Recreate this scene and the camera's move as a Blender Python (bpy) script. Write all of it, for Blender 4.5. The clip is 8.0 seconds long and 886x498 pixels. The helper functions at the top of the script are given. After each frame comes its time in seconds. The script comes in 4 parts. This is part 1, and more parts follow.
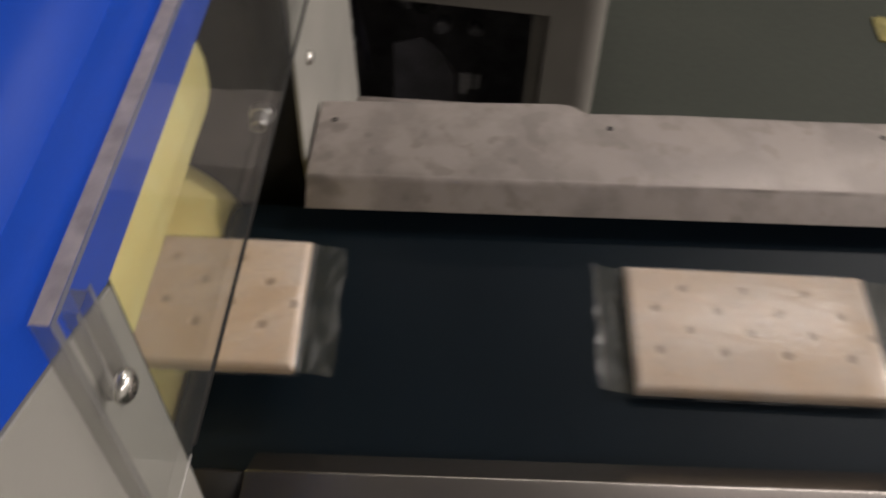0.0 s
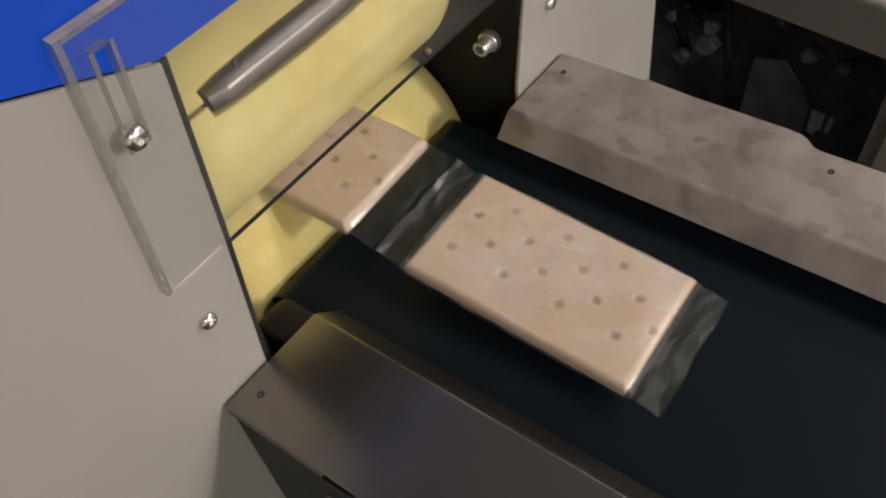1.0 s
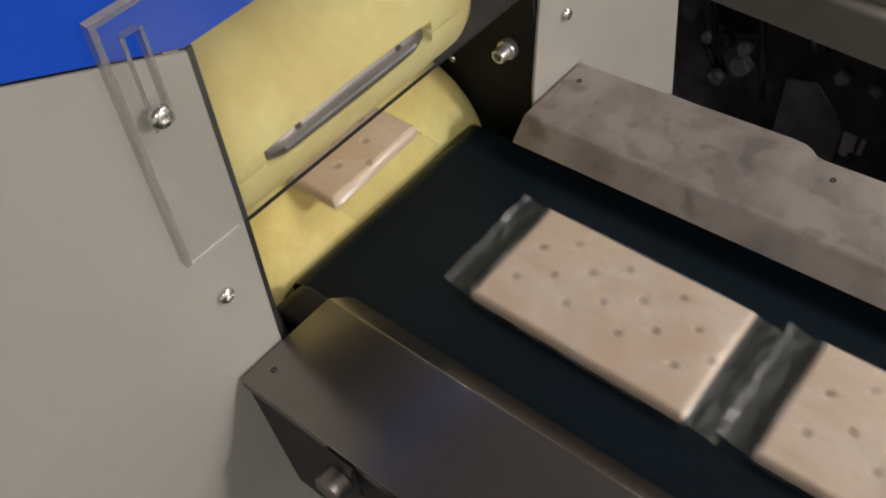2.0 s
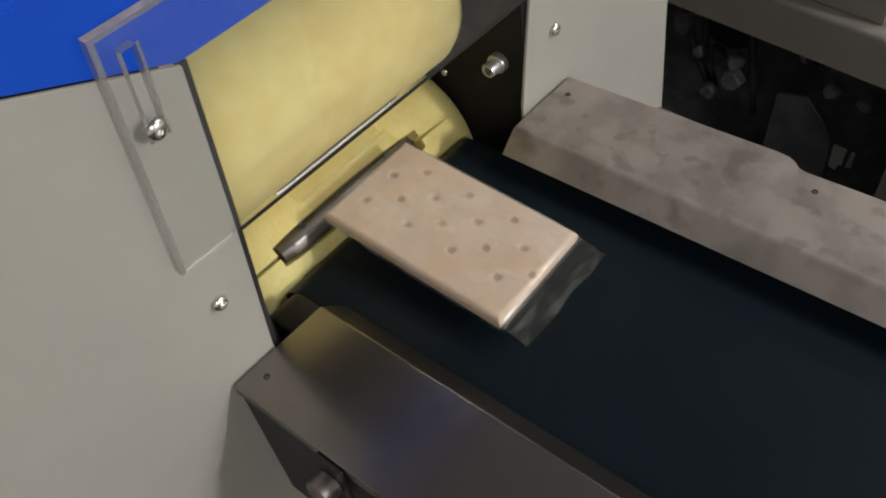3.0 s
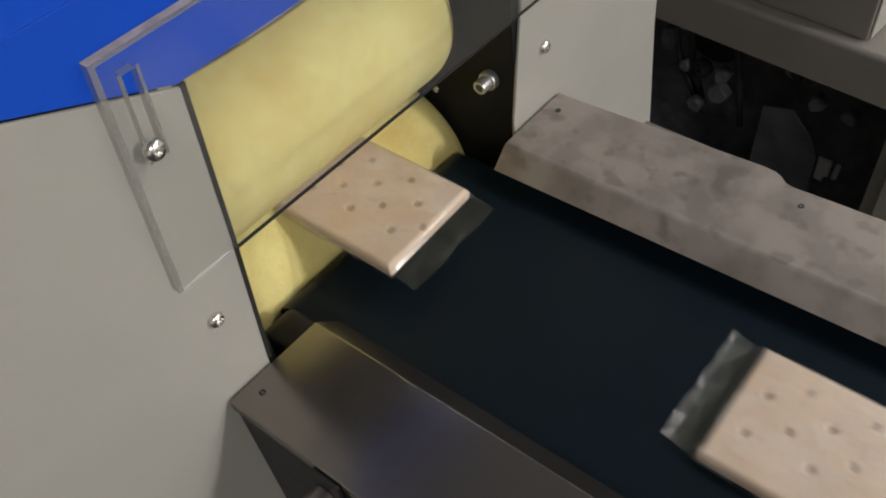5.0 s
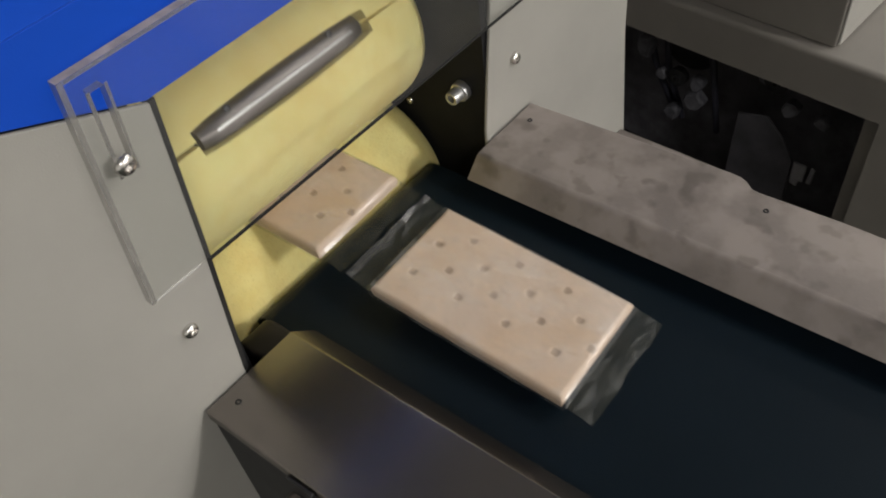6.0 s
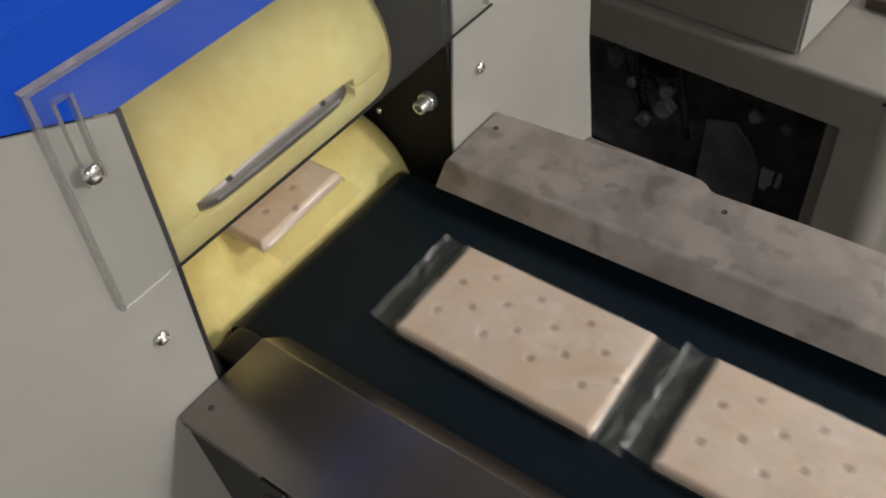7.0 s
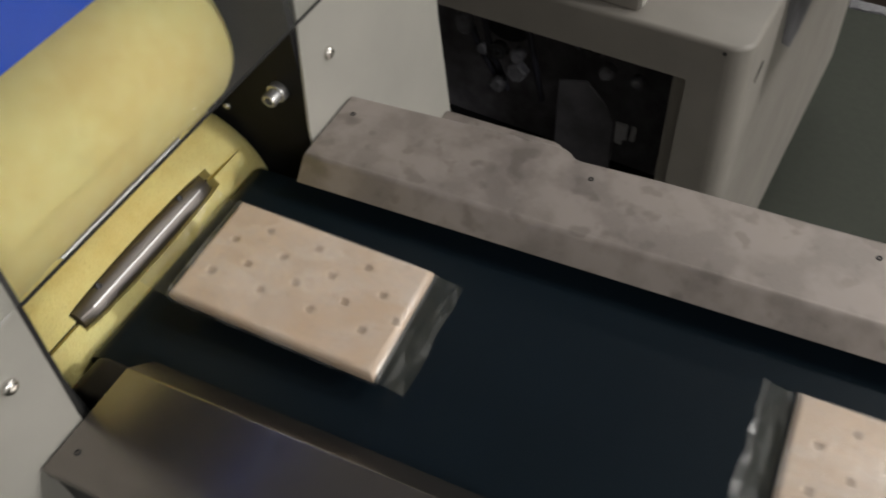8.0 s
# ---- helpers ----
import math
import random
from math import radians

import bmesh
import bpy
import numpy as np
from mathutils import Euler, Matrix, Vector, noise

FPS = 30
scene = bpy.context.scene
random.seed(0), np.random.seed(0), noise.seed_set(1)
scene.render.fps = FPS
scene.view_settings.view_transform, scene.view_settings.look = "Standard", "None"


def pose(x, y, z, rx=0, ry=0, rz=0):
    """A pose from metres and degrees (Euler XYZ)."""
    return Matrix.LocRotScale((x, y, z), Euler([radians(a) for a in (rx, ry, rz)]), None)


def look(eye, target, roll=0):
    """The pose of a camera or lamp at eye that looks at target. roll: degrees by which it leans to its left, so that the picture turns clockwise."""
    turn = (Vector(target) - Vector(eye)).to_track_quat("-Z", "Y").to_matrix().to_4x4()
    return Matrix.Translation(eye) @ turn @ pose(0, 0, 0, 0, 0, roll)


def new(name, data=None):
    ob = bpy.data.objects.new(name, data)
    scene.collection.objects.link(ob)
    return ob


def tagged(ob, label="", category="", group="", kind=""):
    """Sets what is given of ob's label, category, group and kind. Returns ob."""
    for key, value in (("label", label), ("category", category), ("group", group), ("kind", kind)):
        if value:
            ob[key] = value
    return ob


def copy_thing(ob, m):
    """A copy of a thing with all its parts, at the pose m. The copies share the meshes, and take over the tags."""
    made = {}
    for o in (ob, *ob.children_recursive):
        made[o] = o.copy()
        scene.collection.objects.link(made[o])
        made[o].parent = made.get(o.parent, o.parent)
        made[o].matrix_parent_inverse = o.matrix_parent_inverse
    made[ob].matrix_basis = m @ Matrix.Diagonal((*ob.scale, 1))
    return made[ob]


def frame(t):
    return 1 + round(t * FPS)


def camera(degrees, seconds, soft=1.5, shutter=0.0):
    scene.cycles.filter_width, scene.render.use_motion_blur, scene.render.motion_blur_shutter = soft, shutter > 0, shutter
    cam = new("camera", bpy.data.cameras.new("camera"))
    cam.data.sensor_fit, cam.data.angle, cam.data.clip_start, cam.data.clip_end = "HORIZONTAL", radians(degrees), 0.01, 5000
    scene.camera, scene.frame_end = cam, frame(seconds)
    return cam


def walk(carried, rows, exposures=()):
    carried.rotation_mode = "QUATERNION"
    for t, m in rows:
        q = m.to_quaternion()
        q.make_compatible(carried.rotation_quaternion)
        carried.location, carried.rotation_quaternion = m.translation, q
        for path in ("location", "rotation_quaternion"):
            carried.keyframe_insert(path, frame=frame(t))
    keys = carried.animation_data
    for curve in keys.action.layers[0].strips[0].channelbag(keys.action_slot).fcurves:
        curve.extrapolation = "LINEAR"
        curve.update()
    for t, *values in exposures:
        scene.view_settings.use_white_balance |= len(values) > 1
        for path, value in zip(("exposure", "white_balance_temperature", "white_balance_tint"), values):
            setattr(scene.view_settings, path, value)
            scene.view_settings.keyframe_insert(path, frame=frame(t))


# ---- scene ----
cam = camera(55.4, 8.0, soft=1.9, shutter=0.3)
PATH = [
    (0, (0.121, -0.344, 1.359), (0.079, 0.846, -0.248), 2.0),
    (0.2, (0.146, -0.347, 1.356), (-0.144, 0.794, -0.261), -0.6),
    (0.4, (0.189, -0.346, 1.351), (-0.306, 0.726, -0.262), -3.1),
    (0.5, (0.208, -0.346, 1.345), (-0.365, 0.699, -0.261), -3.9),
    (0.7, (0.249, -0.343, 1.339), (-0.463, 0.64, -0.251), -5.8),
    (1, (0.293, -0.331, 1.344), (-0.562, 0.559, -0.23), -8.3),
    (1.5, (0.322, -0.335, 1.347), (-0.612, 0.515, -0.203), -9.5),
    (2.8, (0.347, -0.349, 1.361), (-0.637, 0.522, -0.146), -9.8),
    (3, (0.348, -0.345, 1.36), (-0.626, 0.532, -0.151), -9.5),
    (3.5, (0.358, -0.332, 1.359), (-0.601, 0.544, -0.161), -9.8),
    (4, (0.352, -0.336, 1.361), (-0.611, 0.538, -0.158), -9.8),
    (4.5, (0.345, -0.349, 1.365), (-0.622, 0.542, -0.142), -9.2),
    (6, (0.362, -0.345, 1.375), (-0.592, 0.593, -0.112), -8.7),
    (6.5, (0.371, -0.346, 1.379), (-0.581, 0.611, -0.097), -8.5),
    (7, (0.381, -0.348, 1.38), (-0.556, 0.633, -0.089), -8.4),
    (7.5, (0.394, -0.346, 1.379), (-0.475, 0.683, -0.099), -7.5),
    (7.8, (0.38, -0.339, 1.383), (-0.378, 0.729, -0.129), -6.1),
    (8, (0.364, -0.325, 1.373), (-0.29, 0.771, -0.167), -5.2),
]
walk(cam, [(t, look(eye, target, roll)) for t, eye, target, roll in PATH],
     exposures=[(0, -0.32, 6750, 15), (0.5, -0.22, 6900, 18), (1.0, -0.14, 6850, 16), (1.5, -0.16, 6800, 14), (2.8, -0.11, 6430, 10), (4.5, -0.12, 6430, 10), (6.5, -0.17, 6430, 10), (7.2, -0.11, 6430, 10), (8, -0.18, 6430, 9)])

# ---- world and light ----
world = bpy.data.worlds.new("world")
scene.world = world
world.use_nodes = True
wn = world.node_tree
wn.nodes["Background"].inputs[0].default_value = (0.80, 0.86, 1.0, 1)
wn.nodes["Background"].inputs[1].default_value = 0.05


def ceiling_lamp(x, y, sx, sy, watts, tint):
    la = bpy.data.lights.new("ceiling_lamp", "AREA")
    la.shape, la.size, la.size_y, la.energy, la.color = "RECTANGLE", sx, sy, watts, tint
    ob = new("ceiling_lamp", la)
    ob.location = (x, y, 2.93)
    return ob


LAMPS = [(1.5, 1.5, 26), (4.2, 1.0, 197), (2.6, -1.6, 42), (0.4, 3.3, 12)]
for lx, ly, watts in LAMPS:
    ceiling_lamp(lx, ly, 1.2, 0.28, watts, (1.0, 0.965, 0.925))


# ---- materials ----
def material(name):
    m = bpy.data.materials.new(name)
    m.use_nodes = True
    nt = m.node_tree
    return m, nt, nt.nodes["Principled BSDF"]


def link(nt, a, b):
    nt.links.new(a, b)


def noise_tex(nt, scale, detail=4.0, rough=0.55, space="Object", stretch=None):
    tc = nt.nodes.new("ShaderNodeTexCoord")
    n = nt.nodes.new("ShaderNodeTexNoise")
    n.inputs["Scale"].default_value = scale
    n.inputs["Detail"].default_value = detail
    n.inputs["Roughness"].default_value = rough
    if stretch:
        mp = nt.nodes.new("ShaderNodeMapping")
        mp.inputs["Scale"].default_value = stretch
        link(nt, tc.outputs[space], mp.inputs["Vector"])
        link(nt, mp.outputs[0], n.inputs["Vector"])
    else:
        link(nt, tc.outputs[space], n.inputs["Vector"])
    return n.outputs["Fac"]


def ramp(nt, fac, stops):
    r = nt.nodes.new("ShaderNodeValToRGB")
    el = r.color_ramp.elements
    while len(el) < len(stops):
        el.new(0.5)
    for e, (p, c) in zip(el, stops):
        e.position = p
        e.color = (*c, 1) if len(c) == 3 else c
    link(nt, fac, r.inputs[0])
    return r.outputs["Color"]


def mixed(nt, fac, a, b, blend="MIX"):
    m = nt.nodes.new("ShaderNodeMix")
    m.data_type, m.blend_type = "RGBA", blend
    for sock, v in ((m.inputs[0], fac), (m.inputs[6], a), (m.inputs[7], b)):
        if isinstance(v, (int, float)):
            sock.default_value = v
        elif isinstance(v, tuple):
            sock.default_value = (*v, 1)
        else:
            link(nt, v, sock)
    return m.outputs[2]


def relief(nt, bsdf, height, strength, distance):
    b = nt.nodes.new("ShaderNodeBump")
    b.inputs["Strength"].default_value = strength
    b.inputs["Distance"].default_value = distance
    link(nt, height, b.inputs["Height"])
    link(nt, b.outputs[0], bsdf.inputs["Normal"])


def paint(name, colour, rough, dirt=0.08, coat=0.0, peel=0.0006):
    """Sheet metal under paint: faint orange peel, faint grime."""
    m, nt, b = material(name)
    big = noise_tex(nt, 7.0, 5, 0.6)
    fine = noise_tex(nt, 900.0, 2, 0.5)
    dark = tuple(c * (1 - dirt) for c in colour)
    light = tuple(min(1, c * (1 + dirt * 0.5)) for c in colour)
    link(nt, ramp(nt, big, [(0.32, dark), (0.68, light)]), b.inputs["Base Color"])
    link(nt, ramp(nt, big, [(0.3, (rough + 0.06,) * 3), (0.7, (rough - 0.04,) * 3)]), b.inputs["Roughness"])
    b.inputs["Coat Weight"].default_value = coat
    relief(nt, b, fine, 0.12, peel)
    return m


def steel(name, colour=(0.34, 0.315, 0.295), rough=0.27, smears=True, along=(3, 40, 40), dust=0.0):
    """Brushed stainless sheet with dull smears and spots."""
    m, nt, b = material(name)
    b.inputs["Metallic"].default_value = 1.0
    brush = noise_tex(nt, 60.0, 5, 0.7, stretch=along)
    big = noise_tex(nt, 26.0, 3, 0.55)
    spots = noise_tex(nt, 55.0, 2, 0.4)
    k = 1.0 if smears else 0.35
    col = ramp(nt, brush, [(0.25, tuple(c * (1 - 0.14 * k) for c in colour)), (0.75, tuple(min(1, c * (1 + 0.1 * k)) for c in colour))])
    ro = ramp(nt, brush, [(0.2, (rough - 0.04 * k,) * 3), (0.8, (rough + 0.06 * k,) * 3)])
    if smears:
        patch = ramp(nt, big, [(0.42, (0, 0, 0)), (0.58, (1.0, 1.0, 1.0))])
        spot = ramp(nt, spots, [(0.60, (0, 0, 0)), (0.69, (0.45, 0.45, 0.45))])
        col = mixed(nt, patch, col, tuple(min(1, c * 1.26) for c in colour))
        col = mixed(nt, spot, col, tuple(c * 0.78 for c in colour))
        ro = mixed(nt, patch, ro, (rough + 0.10,) * 3)
        if dust:
            grey = ramp(nt, noise_tex(nt, 17.0, 5, 0.62), [(0.30, (1 - dust * 0.6,) * 3), (0.62, (1 - dust,) * 3)])
            grey = mixed(nt, spot, grey, (1.0, 1.0, 1.0))
            link(nt, grey, b.inputs["Metallic"])
    link(nt, col, b.inputs["Base Color"])
    link(nt, ro, b.inputs["Roughness"])
    if smears:
        relief(nt, b, brush, 0.04, 0.0003)
    return m


def plain(name, colour, rough, metal=0.0, vary=0.12, scale=30.0, bump=0.0):
    m, nt, b = material(name)
    n = noise_tex(nt, scale, 4, 0.6)
    link(nt, ramp(nt, n, [(0.3, tuple(c * (1 - vary) for c in colour)), (0.7, tuple(min(1, c * (1 + vary)) for c in colour))]),
         b.inputs["Base Color"])
    b.inputs["Roughness"].default_value = rough
    b.inputs["Metallic"].default_value = metal
    if bump:
        relief(nt, b, noise_tex(nt, scale * 12, 3, 0.6), 0.4, bump)
    return m


def clear(name, tint, gloss, rough, wrinkle=0.0, grazing=0.6, haze=0.0, patchy=0.0, veil=(0.75, 0.74, 0.72)):
    """Clear plastic: what lies behind it shows, tinted, under a thin gloss."""
    m = bpy.data.materials.new(name)
    m.use_nodes = True
    nt = m.node_tree
    nt.nodes.remove(nt.nodes["Principled BSDF"])
    out = nt.nodes["Material Output"]
    tr = nt.nodes.new("ShaderNodeBsdfTransparent")
    tr.inputs[0].default_value = (*tint, 1)
    gl = nt.nodes.new("ShaderNodeBsdfGlossy")
    gl.inputs["Roughness"].default_value = rough
    lw = nt.nodes.new("ShaderNodeLayerWeight")
    lw.inputs["Blend"].default_value = 0.5
    pw = nt.nodes.new("ShaderNodeMath")
    pw.operation = "POWER"
    pw.inputs[1].default_value = 4.0
    link(nt, lw.outputs["Facing"], pw.inputs[0])
    fr = nt.nodes.new("ShaderNodeMath")
    fr.operation = "MULTIPLY_ADD"
    fr.inputs[1].default_value, fr.inputs[2].default_value = grazing, gloss
    link(nt, pw.outputs[0], fr.inputs[0])
    mx = nt.nodes.new("ShaderNodeMixShader")
    link(nt, fr.outputs[0], mx.inputs[0])
    link(nt, tr.outputs[0], mx.inputs[1])
    link(nt, gl.outputs[0], mx.inputs[2])
    last = mx.outputs[0]
    if haze:
        df = nt.nodes.new("ShaderNodeBsdfDiffuse")
        df.inputs[0].default_value = (*veil, 1)
        hz = nt.nodes.new("ShaderNodeMixShader")
        hz.inputs[0].default_value = haze
        if patchy:
            cloud = ramp(nt, noise_tex(nt, 34.0, 3, 0.5, stretch=(1.0, 1.6, 1.0)), [(0.40, (haze,) * 3), (0.62, (haze + patchy,) * 3)])
            link(nt, cloud, hz.inputs[0])
        link(nt, last, hz.inputs[1])
        link(nt, df.outputs[0], hz.inputs[2])
        last = hz.outputs[0]
    link(nt, last, out.inputs[0])
    if wrinkle:
        n = noise_tex(nt, 140.0, 4, 0.6)
        bp = nt.nodes.new("ShaderNodeBump")
        bp.inputs["Strength"].default_value = wrinkle
        bp.inputs["Distance"].default_value = 0.003
        link(nt, n, bp.inputs["Height"])
        link(nt, bp.outputs[0], gl.inputs["Normal"])
        link(nt, bp.outputs[0], lw.inputs["Normal"])
    return m


def foam_material():
    m, nt, b = material("yellow_foam")
    big = noise_tex(nt, 9.0, 4, 0.6)
    mid = noise_tex(nt, 60.0, 5, 0.7)
    pores = noise_tex(nt, 900.0, 3, 0.7)
    col = ramp(nt, big, [(0.34, (0.82, 0.64, 0.22)), (0.50, (0.90, 0.78, 0.31)), (0.66, (0.92, 0.87, 0.38))])
    col = mixed(nt, 0.35, col, ramp(nt, mid, [(0.3, (0.74, 0.58, 0.21)), (0.7, (0.90, 0.83, 0.40))]))
    col = mixed(nt, ramp(nt, pores, [(0.34, (0.38, 0.38, 0.38)), (0.47, (0, 0, 0))]), col, (0.50, 0.40, 0.12))
    scuff = ramp(nt, noise_tex(nt, 21.0, 6, 0.72), [(0.60, (0, 0, 0)), (0.76, (0.30, 0.30, 0.30))])
    col = mixed(nt, scuff, col, (0.42, 0.35, 0.16))
    link(nt, col, b.inputs["Base Color"])
    b.inputs["Roughness"].default_value = 0.85
    b.inputs["Subsurface Weight"].default_value = 0.15
    b.inputs["Subsurface Radius"].default_value = (0.006, 0.005, 0.002)
    relief(nt, b, pores, 0.8, 0.0016)
    return m


def biscuit_material(name, dark=0.0):
    m, nt, b = material(name)
    big = noise_tex(nt, 22.0, 4, 0.6)
    crumb = noise_tex(nt, 420.0, 4, 0.7)
    info = nt.nodes.new("ShaderNodeObjectInfo")
    a, c = (0.625, 0.447, 0.312), (0.645, 0.525, 0.435)
    if dark:
        a, c = (0.36, 0.255, 0.180), (0.44, 0.335, 0.265)
    col = ramp(nt, big, [(0.30, a), (0.55, tuple((p + q) / 2 for p, q in zip(a, c))), (0.72, c)])
    if not dark:
        bloom = ramp(nt, noise_tex(nt, 48.0, 5, 0.65), [(0.44, (0, 0, 0)), (0.64, (0.42, 0.42, 0.42))])
        col = mixed(nt, bloom, col, (0.60, 0.495, 0.44))
        toast = ramp(nt, noise_tex(nt, 95.0, 4, 0.6, stretch=(1, 1.3, 1)), [(0.58, (0, 0, 0)), (0.74, (0.5, 0.5, 0.5))])
        col = mixed(nt, toast, col, (0.50, 0.33, 0.20))
    col = mixed(nt, 0.22, col, ramp(nt, crumb, [(0.3, tuple(p * 0.72 for p in a)), (0.7, c)]))
    hs = nt.nodes.new("ShaderNodeHueSaturation")
    mr = nt.nodes.new("ShaderNodeMapRange")
    mr.inputs[3].default_value, mr.inputs[4].default_value = 0.94, 1.05
    link(nt, info.outputs["Random"], mr.inputs[0])
    link(nt, mr.outputs[0], hs.inputs["Value"])
    link(nt, col, hs.inputs["Color"])
    link(nt, hs.outputs[0], b.inputs["Base Color"])
    b.inputs["Roughness"].default_value = 0.62
    relief(nt, b, crumb, 0.35, 0.0008)
    return m


def belt_material():
    m, nt, b = material("belt_rubber")
    weave = noise_tex(nt, 700.0, 2, 0.5)
    big = noise_tex(nt, 5.0, 5, 0.6)
    col = ramp(nt, big, [(0.3, (0.0052, 0.0100, 0.0150)), (0.7, (0.0070, 0.0132, 0.0198))])
    dust = ramp(nt, noise_tex(nt, 240.0, 2, 0.5), [(0.78, (0, 0, 0)), (0.84, (0.5, 0.5, 0.5))])
    link(nt, mixed(nt, dust, col, (0.03, 0.04, 0.045)), b.inputs["Base Color"])
    b.inputs["Roughness"].default_value = 0.40
    b.inputs["Specular IOR Level"].default_value = 0.14
    relief(nt, b, weave, 0.25, 0.0005)
    return m


def floor_material():
    m, nt, b = material("floor_paint")
    big = noise_tex(nt, 2.2, 6, 0.65)
    fine = noise_tex(nt, 60.0, 5, 0.7)
    col = ramp(nt, big, [(0.3, (0.025, 0.029, 0.023)), (0.55, (0.032, 0.037, 0.029)), (0.75, (0.042, 0.046, 0.037))])
    col = mixed(nt, 0.3, col, ramp(nt, fine, [(0.35, (0.024, 0.027, 0.022)), (0.7, (0.048, 0.051, 0.041))]))
    link(nt, col, b.inputs["Base Color"])
    link(nt, ramp(nt, big, [(0.3, (0.60,) * 3), (0.7, (0.78,) * 3)]), b.inputs["Roughness"])
    b.inputs["Specular IOR Level"].default_value = 0.25
    relief(nt, b, fine, 0.1, 0.002)
    return m


M_PANEL = paint("grey_panel_paint", (0.345, 0.335, 0.305), 0.42, 0.06)
M_BLUE = paint("blue_hood_paint", (0.010, 0.070, 0.50), 0.30, 0.05)
M_BLUE.node_tree.nodes["Principled BSDF"].inputs["Specular IOR Level"].default_value = 0.09
M_BODY = paint("grey_cabinet_paint", (0.212, 0.196, 0.176), 0.45, 0.10)
M_STEEL = steel("brushed_steel", (0.27, 0.247, 0.230), 0.26, smears=False)
M_RAIL = steel("rail_steel", (0.265, 0.242, 0.225), 0.245, smears=False)
M_RAIL.node_tree.nodes["Principled BSDF"].inputs["Metallic"].default_value = 0.96
M_DUSTY = steel("dusty_steel", (0.240, 0.209, 0.192), 0.40, dust=0.75)
M_BRIGHT = steel("bright_steel", (0.74, 0.72, 0.69), 0.22, smears=False, along=(1, 1, 1))
M_JAW = steel("jaw_steel", (0.25, 0.228, 0.216), 0.44, smears=False, along=(40, 3, 40))
M_BOSS = steel("turned_steel", (0.46, 0.46, 0.46), 0.30, along=(1, 1, 1), dust=0.25)
M_KNOB = steel("worn_steel", (0.20, 0.175, 0.165), 0.36, along=(1, 1, 1), dust=0.2)
M_PLATE = plain("dark_plate", (0.060, 0.058, 0.066), 0.6, vary=0.4, scale=16)
# dark colour that paints shade into the rollers' foam slots
M_SLOT_SHADE = plain("slot_shade", (0.045, 0.035, 0.022), 0.8, vary=0.4)
M_BLACK = plain("black_paint", (0.009, 0.009, 0.010), 0.66, vary=0.3)
M_BLACK.node_tree.nodes["Principled BSDF"].inputs["Specular IOR Level"].default_value = 0.25
M_RUBBER_GAP = plain("black_rubber_and_gaps", (0.010, 0.010, 0.010), 0.7)
M_DARK = plain("dark_iron", (0.030, 0.030, 0.032), 0.5, metal=0.3, vary=0.4)
M_FIT = plain("cast_fittings", (0.120, 0.120, 0.138), 0.6, vary=0.5, scale=40)
M_LINING = plain("dark_lining", (0.125, 0.121, 0.135), 0.65, vary=0.5, scale=16)
M_FOAM = foam_material()
M_BISCUIT = biscuit_material("baked_biscuit")
# the biscuit's tones, darker, for the faces inside the holes
M_HOLE = biscuit_material("darker_hole", 1.0)
M_FILM = clear("wrap_film", (0.92, 0.925, 0.91), 0.045, 0.24, wrinkle=0.25, haze=0.025, patchy=0.15)
M_CRIMP = clear("crimped_film", (0.88, 0.88, 0.82), 0.013, 0.32, wrinkle=0.05, haze=0.024, patchy=0.016, grazing=0.32, veil=(0.66, 0.64, 0.50))
M_CUT = clear("cut_film_edge", (0.90, 0.90, 0.86), 0.03, 0.22, wrinkle=0.10, haze=0.045, patchy=0.05, grazing=0.45)
M_SHOULDER = clear("film_shoulder", (0.95, 0.95, 0.93), 0.07, 0.26, haze=0.06)
M_ACRYLIC = clear("clear_acrylic", (0.965, 0.97, 0.965), 0.014, 0.04, grazing=0.50, haze=0.022)
M_EDGE = plain("sawn_acrylic_edge", (0.44, 0.385, 0.335), 0.5, vary=0.25, scale=90)
M_LIT = clear("lit_acrylic_edge", (0.92, 0.92, 0.91), 0.10, 0.3, haze=0.30)
M_FROST = clear("frosted_acrylic_edge", (0.60, 0.59, 0.57), 0.06, 0.3, haze=0.14)
M_BELT = belt_material()
M_FLOOR = floor_material()
M_WALL = plain("wall_paint", (0.60, 0.59, 0.56), 0.8, vary=0.05, scale=3)
M_CEIL = plain("ceiling_paint", (0.76, 0.76, 0.74), 0.85, vary=0.03, scale=3)
M_SOOT = plain("sooty_iron", (0.010, 0.008, 0.007), 0.55, vary=0.4)
M_BROWN = plain("brown_board", (0.062, 0.046, 0.037), 0.6, vary=0.25, scale=18, bump=0.0004)
M_TAG = plain("pale_plastic", (0.24, 0.235, 0.25), 0.5, vary=0.2)
M_WRAP = plain("waste_film", (0.13, 0.13, 0.14), 0.45, vary=0.3, scale=60)
M_YELLOW = plain("yellow_plastic", (0.20, 0.17, 0.05), 0.5, vary=0.25, scale=60)
M_CABLE = plain("cable_sheath", (0.030, 0.030, 0.042), 0.5)


def glow(name, colour, strength):
    m, nt, b = material(name)
    b.inputs["Base Color"].default_value = (0.8, 0.8, 0.8, 1)
    b.inputs["Emission Color"].default_value = (*colour, 1)
    b.inputs["Emission Strength"].default_value = strength
    return m


M_TUBE = glow("lamp_diffuser", (1.0, 0.97, 0.90), 6.0)


